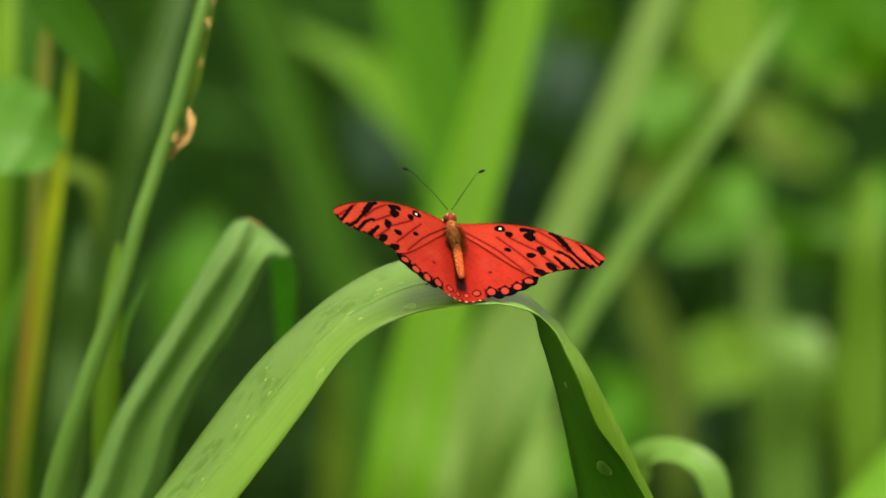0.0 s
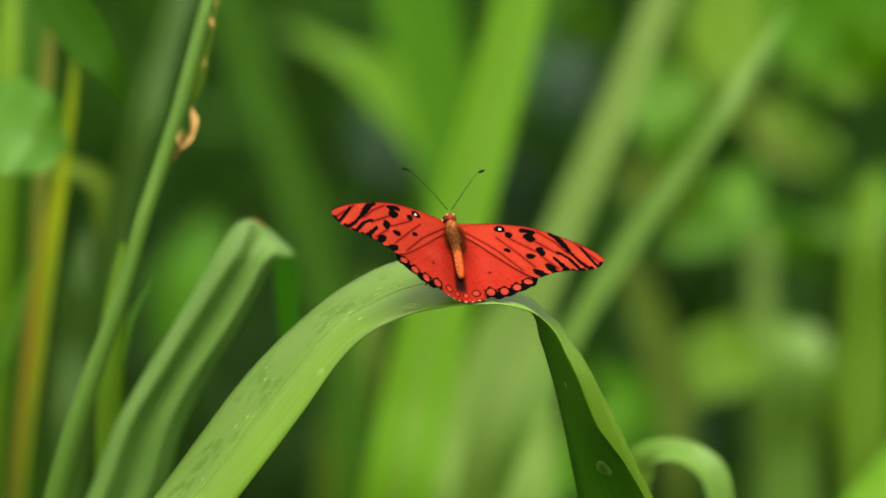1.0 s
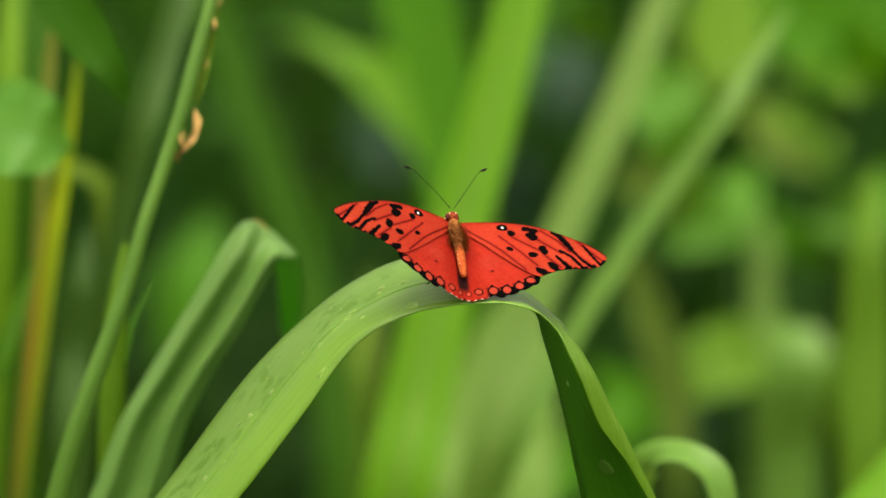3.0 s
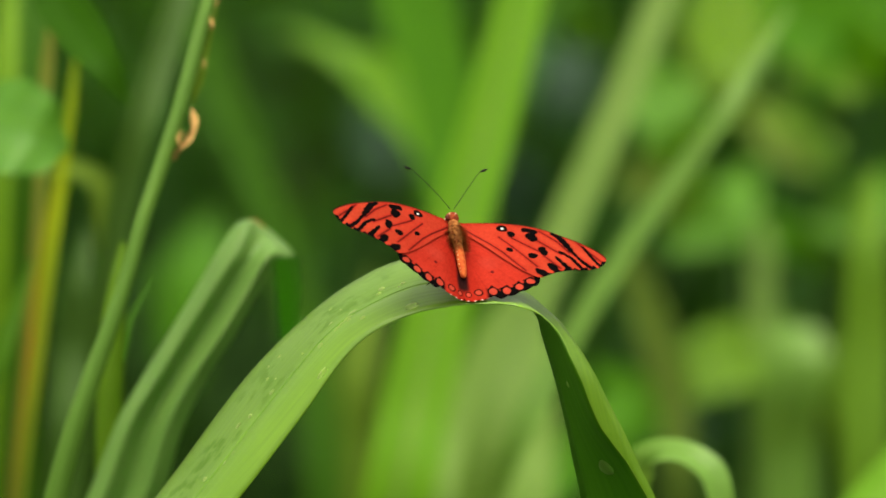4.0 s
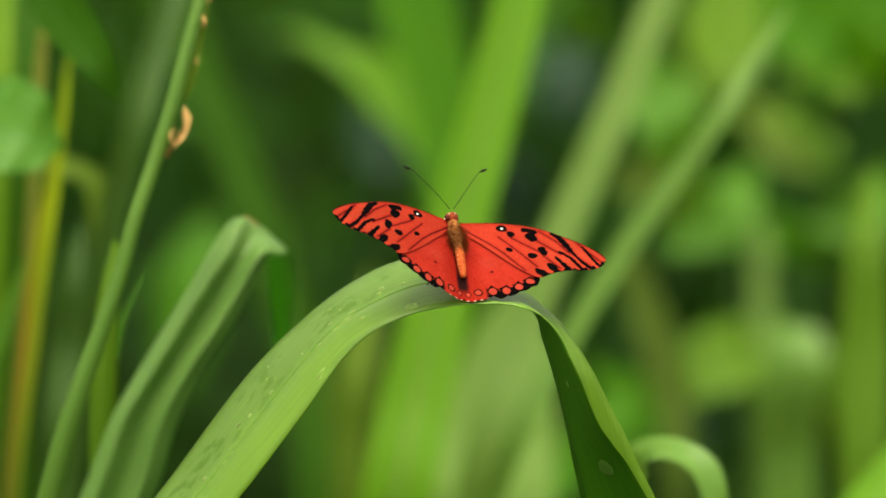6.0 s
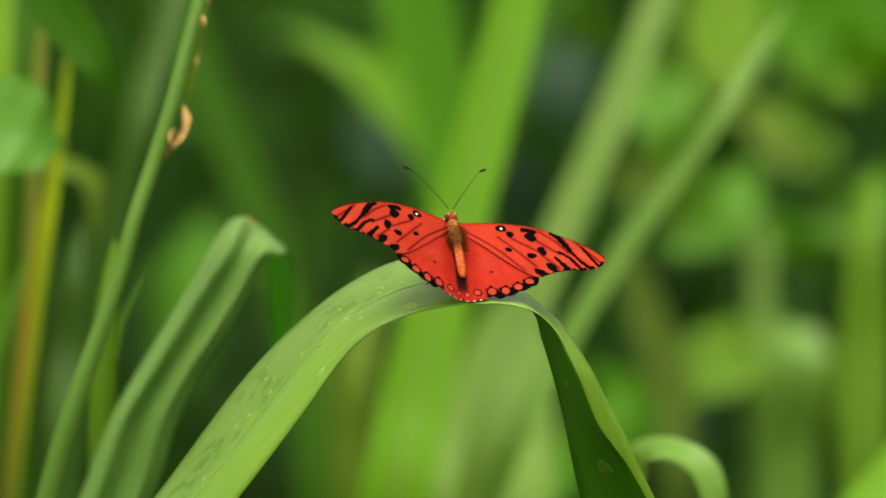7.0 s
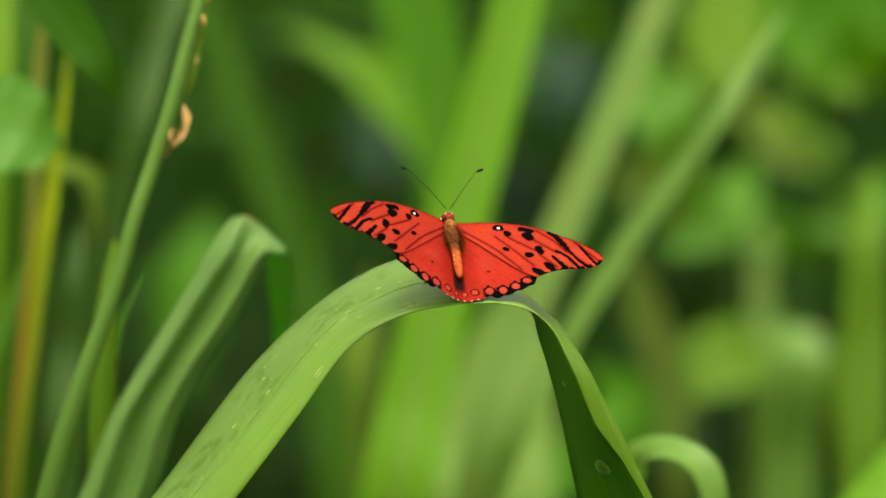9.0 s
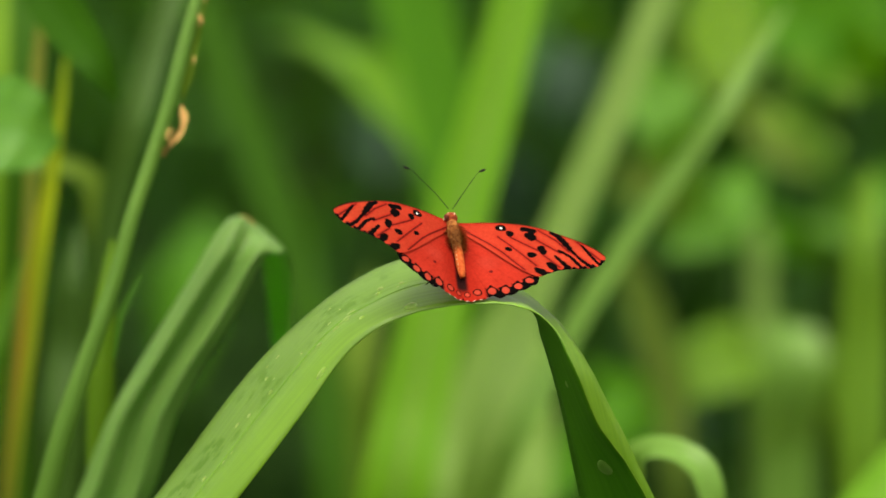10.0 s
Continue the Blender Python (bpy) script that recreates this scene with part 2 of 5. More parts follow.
def spline(points, count):
    """A smooth curve through the points (centripetal Catmull-Rom), the same number of places between each two."""
    p = np.array([tuple(q) for q in points], float)
    p = np.vstack([2 * p[0] - p[1], p, 2 * p[-1] - p[-2]])
    knot = np.concatenate([[0], np.cumsum(np.maximum(np.linalg.norm(np.diff(p, axis=0), axis=1), 1e-7) ** 0.5)])
    dense = []
    for i in range(1, len(p) - 2):
        t = np.linspace(knot[i], knot[i + 1], 40, endpoint=False)[:, None]

        def mixed(a, b, k, n):
            return (a * (knot[n] - t) + b * (t - knot[k])) / (knot[n] - knot[k])

        one, two, three = (mixed(p[j], p[j + 1], j, j + 1) for j in (i - 1, i, i + 1))
        dense.append(mixed(mixed(one, two, i - 1, i + 1), mixed(two, three, i, i + 2), i, i + 1))
    dense = np.vstack(dense + [p[-2:-1]])
    at = np.linspace(0, len(dense) - 1, count)
    low = np.minimum(at.astype(int), len(dense) - 2)
    return dense[low] + (dense[low + 1] - dense[low]) * (at - low)[:, None]


def sheet(name, rows, material, parent, label="", thick=0.0, under=None):
    """A leaf's sheet from rows of places across it, with UV in metres; thick gives it a second side and rims, under another skin below."""
    rows = np.array(rows, float)
    n, k = rows.shape[:2]
    mid = rows[:, k // 2]
    along = np.concatenate([[0], np.cumsum(np.linalg.norm(np.diff(mid, axis=0), axis=1))])
    across = np.concatenate([np.zeros((n, 1)), np.cumsum(np.linalg.norm(np.diff(rows, axis=1), axis=2), axis=1)], axis=1)
    across -= across[:, k // 2: k // 2 + 1]
    verts = rows.reshape(-1, 3)
    uvs = np.stack([np.repeat(along, k), across.ravel()], 1)
    quads = [(i * k + j, i * k + j + 1, (i + 1) * k + j + 1, (i + 1) * k + j) for i in range(n - 1) for j in range(k - 1)]
    upper = len(quads)
    if thick:
        du, dv = np.gradient(rows, axis=0), np.gradient(rows, axis=1)
        normal = np.cross(dv, du)
        normal /= np.maximum(np.linalg.norm(normal, axis=2, keepdims=True), 1e-12)
        m = n * k
        verts = np.vstack([verts, (rows - normal * thick).reshape(-1, 3)])
        uvs = np.vstack([uvs, uvs])
        rim = [i * k for i in range(n)] + [(n - 1) * k + j for j in range(1, k)] + [i * k + k - 1 for i in range(n - 2, -1, -1)] + list(range(k - 2, 0, -1))
        quads += [tuple(m + q for q in reversed(f)) for f in quads]
        quads += [(a, b, b + m, a + m) for a, b in zip(rim, rim[1:] + rim[:1])]
    mesh = bpy.data.meshes.new(name)
    mesh.from_pydata(verts.tolist(), [], quads)
    layer = mesh.uv_layers.new(name="UVMap")
    index = np.empty(len(mesh.loops), int)
    mesh.loops.foreach_get("vertex_index", index)
    layer.data.foreach_set("uv", uvs[index].ravel())
    mesh.update()
    ob = link(name, mesh, material, parent, label)
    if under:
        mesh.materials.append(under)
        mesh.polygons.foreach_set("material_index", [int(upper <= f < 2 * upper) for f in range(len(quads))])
    return ob


def local(points, parent):
    back = parent.matrix_world.inverted()
    return [back @ Vector(p) for p in points]


def blade(name, points, widths, material, parent, face=(0, -1, 0.3), keel=0.12, label="", count=60, across=9, wave=0.0, thick=0.0):
    """A long leaf about a curve: widths from base to tip, a keel along the middle, and a slight waviness at the edges."""
    mid = spline(local(points, parent), count)
    wide = np.interp(np.linspace(0, 1, count), np.linspace(0, 1, len(widths)), widths)
    tang = np.gradient(mid, axis=0)
    tang /= np.maximum(np.linalg.norm(tang, axis=1, keepdims=True), 1e-9)
    side = np.cross(tang, np.array(face, float))
    side /= np.maximum(np.linalg.norm(side, axis=1, keepdims=True), 1e-9)
    up = np.cross(side, tang)
    v = np.linspace(-1, 1, across)
    rows = mid[:, None] + side[:, None] * (v[None, :, None] * wide[:, None, None] / 2) + up[:, None] * ((np.abs(v) - 0.4)[None, :, None] * (wide * keel)[:, None, None])
    if wave:
        i = np.arange(count)[:, None]
        rows += up[:, None] * ((np.sin(i * 0.55 + 2.0 * v[None]) * np.abs(v)[None] ** 2 * wave)[:, :, None])
    return sheet(name, rows, material, parent, label, thick)


def stem(name, points, radii, material, parent, label="", count=40, ring=10):
    """A round stem about a curve, slightly swollen at its nodes."""
    mid = spline(local(points, parent), count)
    rad = np.interp(np.linspace(0, 1, count), np.linspace(0, 1, len(radii)), radii)
    tang = np.gradient(mid, axis=0)
    tang /= np.maximum(np.linalg.norm(tang, axis=1, keepdims=True), 1e-9)
    side = np.cross(tang, np.array((0.3, 1.0, 0.2)))
    side /= np.linalg.norm(side, axis=1, keepdims=True)
    up = np.cross(side, tang)
    a = np.linspace(0, 2 * math.pi, ring + 1)
    rows = mid[:, None] + (side[:, None] * np.cos(a)[None, :, None] + up[:, None] * np.sin(a)[None, :, None]) * rad[:, None, None]
    return sheet(name, rows, material, parent, label)


def lathe(name, profile, material, parent, at=(0, 0, 0), toward=(0, 1, 0), squash=(1, 1), ring=20, label="", rough=0.0):
    """A round body about its own line: profile of (along, radius)."""
    bm = bmesh.new()
    line = Vector(toward).normalized()
    side = line.cross(Vector((0, 0, 1))).normalized()
    up = side.cross(line)
    loops = []
    for along, radius in profile:
        loops.append([bm.verts.new(Vector(at) + line * along + (side * math.cos(b) * squash[0] + up * math.sin(b) * squash[1]) * radius * (1 + rough * random.uniform(-1, 1)))
                      for b in (2 * math.pi * i / ring for i in range(ring))])
    for one, two in zip(loops, loops[1:]):
        for i in range(ring):
            bm.faces.new((one[i], one[(i + 1) % ring], two[(i + 1) % ring], two[i]))
    bm.faces.new(loops[0][::-1])
    bm.faces.new(loops[-1])
    bmesh.ops.recalc_face_normals(bm, faces=bm.faces)
    return part(name, bm, material, parent, label)


def oval(length, radius, steps=14, blunt=0.8):
    return [(length * (0.5 - 0.5 * math.cos(math.pi * i / steps)), max(radius * math.sin(math.pi * i / steps) ** blunt, radius * 0.04)) for i in range(steps + 1)]


def tube(name, points, radii, material, parent, count=24, ring=8, label=""):
    return stem(name, [parent.matrix_world @ Vector(p) for p in points], radii, material, parent, label, count, ring)


MOVERS = {}

# ---- ground ----
def ground():
    n = 60
    xs = np.sign(np.linspace(-1, 1, n)) * np.abs(np.linspace(-1, 1, n)) ** 4 * 400
    verts = [(x, y + 2, 0.02 * noise.noise(Vector((x * 3, y * 3, 0))) if abs(x) < 8 and abs(y) < 8 else 0.0) for y in xs for x in xs]
    quads = [(j * n + i, j * n + i + 1, (j + 1) * n + i + 1, (j + 1) * n + i) for j in range(n - 1) for i in range(n - 1)]
    mesh = bpy.data.meshes.new("ground")
    mesh.from_pydata(verts, [], quads)
    tagged(link("ground", mesh, SOIL), "dark damp soil under dense tall grass", "ground", kind="structure")


ground()


# ---- the perch: an arching leaf with the butterfly on it ----
def lofted(name, rails, material, parent, label, count=110, half=7, thick=0.00025, bulge=(), ripple=0.00006, under=None):
    """A leaf between rails that run from base to tip; bulge: how far each strip between two rails swells at its base and past its middle, and where the swell peaks."""
    lines = [spline(local(c, parent), count) for c in rails]
    v = np.linspace(0, 1, half + 1)[None, :, None]
    up = np.array((0, -0.55, 0.83))
    strips = []
    for k, (a, b) in enumerate(zip(lines, lines[1:])):
        low, high, peak = bulge[k] if bulge else (0.0, 0.0, 1.0)
        size = np.interp(np.linspace(0, 1, count), (0.2, 0.38), (low, high))[:, None, None]
        fade = np.clip(np.linalg.norm(b - a, axis=1) / 0.016, 0, 1)[:, None, None]
        strip = a[:, None] * (1 - v) + b[:, None] * v + up * size * fade * np.sin(np.pi * v ** peak)
        strips.append(strip if k == 0 else strip[:, 1:])
    rows = np.concatenate(strips, axis=1)
    i, w = np.arange(count)[:, None], np.linspace(-1, 1, rows.shape[1])[None]
    crimp = (np.sin(i * 0.31 + w) + np.sin(i * 0.73 + 2.2 * w + 1.0) + 0.5 * np.sin(i * 1.9 - w)) * np.abs(w) ** 3 * ripple
    rows = rows + crimp[..., None] * np.array((0.5, -0.4, 0.77))
    return sheet(name, rows, material, parent, label, thick, under)


def perch_plant():
    far = [(-0.108, 1.5541, 0.6689), (-0.0896, 1.557, 0.6971), (-0.0722, 1.5668, 0.7169), (-0.0473, 1.5694, 0.7495), (-0.0317, 1.5715, 0.7643), (-0.0204, 1.5726, 0.772), (-0.0119, 1.5731, 0.7758), (-0.002, 1.5744, 0.7779), (0.0094, 1.5751, 0.7756), (0.02, 1.57, 0.7691), (0.0255, 1.563, 0.7655), (0.0307, 1.559, 0.7609), (0.0367, 1.556, 0.7519), (0.0441, 1.557, 0.737), (0.0499, 1.558, 0.7249), (0.0601, 1.562, 0.7027), (0.0681, 1.568, 0.6776)]
    rib = [(-0.1063, 1.549, 0.6686), (-0.0835, 1.5494, 0.6936), (-0.063, 1.5488, 0.718), (-0.0409, 1.5508, 0.7461), (-0.0265, 1.5521, 0.7625), (-0.0167, 1.5529, 0.7685), (-0.0083, 1.5534, 0.7721), (0.0008, 1.5536, 0.7737), (0.0092, 1.5545, 0.7728), (0.017, 1.5551, 0.7696), (0.0231, 1.5545, 0.7652), (0.0247, 1.5535, 0.7599), (0.0275, 1.5525, 0.7508), (0.0308, 1.553, 0.7372), (0.0335, 1.555, 0.724), (0.0393, 1.56, 0.703), (0.068, 1.568, 0.6773)]
    near = [(-0.1045, 1.5439, 0.6683), (-0.0745, 1.5371, 0.6918), (-0.0506, 1.5362, 0.7217), (-0.0353, 1.537, 0.7418), (-0.0228, 1.5394, 0.7585), (-0.0145, 1.5402, 0.7646), (-0.0061, 1.5407, 0.7678), (0.0022, 1.5409, 0.7694), (0.0106, 1.542, 0.7698), (0.0178, 1.5429, 0.7691), (0.0246, 1.5346, 0.7676), (0.0286, 1.526, 0.7645), (0.0322, 1.523, 0.7572), (0.0384, 1.528, 0.7421), (0.0468, 1.538, 0.7287), (0.0583, 1.552, 0.7046), (0.0678, 1.568, 0.677)]
    base = Vector((-0.118, 1.60, 0))
    plant = thing("grass_plant", base, "tall grass stalk with one long arching fresh green leaf", "grass")
    stem("stalk", [base, (-0.112, 1.595, 0.25), (-0.106, 1.585, 0.5), (-0.1074, 1.5490, 0.6686)], [0.006, 0.0055, 0.005, 0.0034], GRASS, plant)
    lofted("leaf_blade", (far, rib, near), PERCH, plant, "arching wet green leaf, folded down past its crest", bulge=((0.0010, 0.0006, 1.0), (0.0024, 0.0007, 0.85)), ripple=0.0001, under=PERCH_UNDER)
    rib_line = [Vector(p) + Vector((0, 0.0, -0.0001)) for p in rib[1:10]]
    stem("midrib", rib_line, [0.00045, 0.0004, 0.0003, 0.00025], STALK, plant, "slender pale midrib")
    MOVERS[plant] = "perch"
    return plant


perch = perch_plant()

BUTTERFLY = pose(0.0030, 1.5554, 0.7864, 47.90, 12.23, 22.86)
LEAD = [(0.2, 1.75), (1.8, 1.8), (3.4, 1.85), (6, 1.95), (8.7, 2.0), (13, 1.85), (17.8, 1.35), (21.5, 0.55), (25, -0.65), (28, -1.75), (31, -2.9), (34, -4.45), (36, -5.8), (36.75, -6.5), (37, -7.1)]
TRAIL = [(0.2, -0.8), (5, -4.6), (15.2, -12.7), (18.9, -14.2), (21, -13.4), (23.2, -12.45), (25.5, -11.8), (28, -11.4), (30.4, -11.2), (32.7, -10.85), (34.6, -10.1), (35.9, -9.1), (36.7, -7.9), (37, -7.1)]
HIND_LEAD = [(-1.7, -2.5), (2, -1.0), (8, -5.5), (15, -10.5), (18.9, -13.4)]
HIND_TRAIL = [(-1.7, -21.0), (-0.8, -21.6), (0.5, -21.8), (1.9, -21.4), (3.3, -21.4), (5, -20.6), (6.5, -20.2), (8.1, -20.6), (10, -20.0), (12.3, -19.1), (14.3, -18.1), (16.5, -17.0), (18.2, -15.9), (18.9, -14.4)]
RED, DEEP, BLACK, WHITE = np.array((0.42, 0.029, 0.016)), np.array((0.24, 0.006, 0.003)), np.array((0.003, 0.002, 0.002)), np.array((0.9, 0.88, 0.85))
# black marks of the forewing: from, to, half width (mm)
BARS = [((16.4, 0.2), (19.1, -0.3), 0.44), ((18.5, -0.5), (18.3, -1.6), 0.55), ((17.6, -1.75), (18.5, -2.3), 0.80), ((23.6, -0.7), (25.4, -1.8), 0.25), ((25.4, -1.8), (27.0, -4.0), 0.6), ((27.0, -4.0), (27.8, -5.1), 0.42),
        ((27.8, -5.1), (30.2, -8.3), 0.10), ((30.2, -8.3), (32.8, -10.6), 0.20), ((24.9, -5.9), (27.8, -7.8), 0.12), ((27.8, -7.8), (30.2, -10.8), 0.22), ((23.9, -7.9), (25.5, -9.7), 0.2),
        ((25.5, -9.7), (27.0, -11.3), 0.34), ((31.2, -4.2), (32.9, -6.7), 0.10), ((32.9, -6.7), (34.9, -9.4), 0.15), ((20.4, -5.6), (20.8, -6.5), 0.72)]
DOTS = [(10.8, 0.35, 1.2, 0.85, -5), (12.9, -1.35, 0.85, 0.75, 0), (17.7, -7.65, 1.05, 0.68, 5), (12.0, -6.1, 0.78, 0.52, -15), (22.6, -10.9, 1.35, 0.82, -42), (19.4, -12.6, 1.45, 0.85, -24)]
VEINS = [((1.6, -0.6), (7.3, -4.6)), ((7.3, -4.6), (10.2, -7.0)), ((10.2, -7.0), (15.4, -12.3)), ((9.7, -2.3), (12.6, -5.0)), ((12.6, -5.0), (18.5, -10.8)), ((12.9, -2.4), (15.6, -4.0)), ((15.6, -4.0), (19.8, -6.4)),
         ((20.4, -0.1), (24.4, -2.9)), ((24.4, -2.9), (27.4, -6.0)), ((27.4, -5.6), (33.0, -10.3)), ((19.1, -2.8), (22.7, -5.1)), ((22.7, -5.1), (25.2, -6.7)), ((30.0, -3.2), (35.6, -8.2)), ((20.5, -7.5), (24.5, -11.0))]
RINGS = [(13.2, -17.0, 1.05, 0.95), (9.85, -18.3, 1.0, 1.05), (6.35, -18.6, 1.05, 1.05), (16.3, -15.15, 1.15, 0.75), (2.6, -19.0, 0.85, 0.75), (0.0, -19.7, 0.6, 0.6)]


def smooth_step(a, b, x):
    u = np.clip((x - a) / (b - a), 0, 1)
    return u * u * (3 - 2 * u)


def bar_gap(s, a, one, two):
    (x0, y0), (x1, y1) = one, two
    dx, dy = x1 - x0, y1 - y0
    u = np.clip(((s - x0) * dx + (a - y0) * dy) / (dx * dx + dy * dy), 0, 1)
    return np.hypot(s - x0 - u * dx, a - y0 - u * dy)


def tint(colour, mask, with_colour):
    return colour * (1 - mask[..., None]) + with_colour * mask[..., None]


def wobble(s, a, size=0.16):
    return size * (np.sin(s * 3.1 + a * 2.3) + np.sin(s * 1.7 - a * 3.7 + 1.0)) * 0.5


def forewing_paint(s, a, lead, trail):
    c = np.broadcast_to(RED, s.shape + (3,)).copy()
    c = tint(c, 0.65 * smooth_step(1.5, 0.0, lead - a + wobble(s, a, 0.3)), DEEP)
    c = tint(c, 0.45 * smooth_step(14, 4, s) * smooth_step(1, 4, lead - a), RED * np.array((1.05, 1.25, 1.2)))
    gap = np.min([bar_gap(s, a, one, two) for one, two in VEINS], axis=0)
    c = tint(c, (0.3 + 0.35 * smooth_step(12, 26, s)) * smooth_step(0.25, 1.0, gap), RED * np.array((1.16, 2.1, 1.6)))
    for one, two in VEINS:
        c = tint(c, 0.9 * smooth_step(0.33, 0.12, bar_gap(s, a, one, two)), np.array((0.10, 0.008, 0.006)))
    c = tint(c, 0.75 * smooth_step(0.45, 0.12, lead - a) * smooth_step(3, 6, s), np.array((0.06, 0.006, 0.005)))
    edge = smooth_step(0.62, 0.30, (a - trail) * (1 - 0.35 * smooth_step(29, 35, s)) + 0.35 * np.sin(s * 2.6) + wobble(s, a, 0.2)) * smooth_step(18.0, 20.5, s)
    tipped = smooth_step(0.55, 0.25, lead - a) * smooth_step(24, 34, s)
    c = tint(c, np.maximum(edge, tipped * 0.8), BLACK)
    for one, two, half in BARS:
        c = tint(c, smooth_step(half + 0.44, half + 0.16, bar_gap(s, a, one, two) + wobble(s, a, 0.12)), BLACK)
    for x, y, p, q, turn_by in DOTS:
        k, n = math.cos(radians(turn_by)), math.sin(radians(turn_by))
        u, v = ((s - x) * k + (a - y) * n) / p, (-(s - x) * n + (a - y) * k) / q
        c = tint(c, smooth_step(1.38, 1.08, np.hypot(u, v) + wobble(s, a, 0.12)), BLACK)
    return tint(c, smooth_step(0.44, 0.24, np.hypot(s - 10.85, (a - 0.3) * 1.1)), WHITE)


def hindwing_paint(s, a, lead, trail):
    c = np.broadcast_to(RED, s.shape + (3,)).copy()
    c = tint(c, 0.5 * smooth_step(6, 0, s), DEEP)
    for one, two in (((2, -6), (13, -16)), ((2, -8), (9.5, -17.5)), ((1.5, -10), (5, -18.5)), ((4, -5), (17, -13.8))):
        c = tint(c, 0.3 * smooth_step(0.18, 0.05, bar_gap(s, a, one, two)), np.array((0.25, 0.012, 0.008)))
    # shadow along the abdomen, painted into the wing's colour
    c = tint(c, 0.85 * smooth_step(0.7, -0.4, s) * smooth_step(-3.5, -6.0, a) * smooth_step(-19.6, -17.6, a), np.array((0.05, 0.006, 0.004)))
    depth = a - trail
    band = smooth_step(3.1, 2.7, depth + wobble(s, a, 0.5)) * smooth_step(4.2, 5.4, s)
    fringe = smooth_step(0.5, 0.3, depth + wobble(s, a, 0.25)) * smooth_step(-0.2, 0.2, np.sin(s * 3.6))
    c = tint(c, np.maximum(band, fringe * 0.85), BLACK)
    for x, y, p, q in RINGS:
        r = np.hypot((s - x) / p, (a - y) / q)
        c = tint(c, smooth_step(1.5, 1.25, r + wobble(s, a, 0.10)), BLACK)
        c = tint(c, smooth_step(1.08, 0.84, r + wobble(s, a, 0.06)), RED * np.array((1.12, 1.8, 1.9)))
    c = tint(c, 0.85 * smooth_step(0.9, -0.3, s) * smooth_step(-12.5, -15.5, a) * smooth_step(-19.6, -17.6, a), BLACK * 3)
    hem = 0.7 * smooth_step(0.32, 0.16, depth) * smooth_step(0.3, 0.7, np.sin(s * 3.6 + 2.4)) * smooth_step(6, 3, s)
    c = tint(c, hem, WHITE * np.array((1, 0.75, 0.6)))
    c = tint(c, 0.4 * smooth_step(3.0, 0.5, np.hypot((s - 6.5) * 0.7, a + 10.0)), RED * np.array((1.1, 1.8, 2.0)))
    return tint(c, smooth_step(0.62, 0.42, np.hypot(s - 6.8, (a + 12.7) * 1.3)), np.array((0.14, 0.01, 0.01)))


def wing(name, parent, side, lead_line, trail_line, paint, drop, ns, na, label, scallop=0.0):
    """One wing: a fine sheet between its leading and trailing edges, raised from the body and slightly bowed."""
    first, last = lead_line[0][0], lead_line[-1][0]
    u = np.sin(np.linspace(0, math.pi / 2, ns)) * 0.35 + np.linspace(0, 1, ns) * 0.65
    s = first + (last - first) * u
    curves = []
    for line in (lead_line, trail_line):
        c = spline([(x, y, 0) for x, y in line], 500)
        curves.append(np.interp(s, c[:, 0], c[:, 1]))
    lead, trail = curves
    trail = trail - scallop * (np.abs(np.sin(s * 0.92 + 0.4)) - 0.5) * smooth_step(-0.6, 0.4, s) * smooth_step(last, last - 1.5, s)
    v = np.linspace(0, 1, na)
    S = np.repeat(s[:, None], na, 1)
    A = lead[:, None] + (trail - lead)[:, None] * v[None]
    colour = paint(S, A, lead[:, None], trail[:, None])
    lift, bow = radians(15.6), -0.00217
    ripple = 0.06 * np.sin(A * 1.1 + S * 0.2) * np.clip(S / 20, 0, 1) + 0.012 * np.sin((A + S * 0.55) * 2.6)
    h = bow * S ** 2 + ripple - drop
    out = S + 1.12
    x, z = out * math.cos(lift) - h * math.sin(lift), out * math.sin(lift) + h * math.cos(lift)
    verts = np.stack([x * side, A, z], -1).reshape(-1, 3) * 0.001
    i, j = np.meshgrid(np.arange(ns - 1), np.arange(na - 1), indexing="ij")
    q = np.stack([i * na + j, i * na + j + 1, (i + 1) * na + j + 1, (i + 1) * na + j], -1).reshape(-1, 4)
    if side > 0:
        q = q[:, ::-1]
    mesh = bpy.data.meshes.new(name)
    mesh.from_pydata(verts.tolist(), [], q.tolist())
    layer = mesh.color_attributes.new("marks_and_shade", "FLOAT_COLOR", "POINT")
    layer.data.foreach_set("color", np.concatenate([colour.reshape(-1, 3), np.ones((ns * na, 1))], 1).ravel())
    mesh.update()
    return link(name, mesh, SCALES, parent, label)


def fur(name, parent, start, line, length, radius, count, long, material):
    """Short hairs that lean back over a round body."""
    rng = np.random.default_rng(count)
    line = Vector(line).normalized()
    side = line.cross(Vector((0, 0, 1))).normalized()
    up = side.cross(line)
    verts, faces = [], []
    for _ in range(count):
        u, b = rng.uniform(0.03, 0.97), rng.uniform(0, 2 * math.pi)
        out = side * math.cos(b) + up * math.sin(b)
        foot = Vector(start) + line * length * u + out * radius * math.sin(math.pi * u) ** 0.6 * 0.92
        way = (out * 0.8 - line * 0.8 + Vector(rng.normal(0, 0.35, 3))).normalized() * long * rng.uniform(0.6, 1.1)
        thin = line.cross(out) * long * 0.045
        n = len(verts)
        verts += [foot - thin, foot + thin, foot + way]
        faces.append((n, n + 1, n + 2))
    mesh = bpy.data.meshes.new(name)
    mesh.from_pydata([tuple(v) for v in verts], [], faces)
    return tagged(link(name, mesh, material, parent), kind="stuff")


WINGS = []


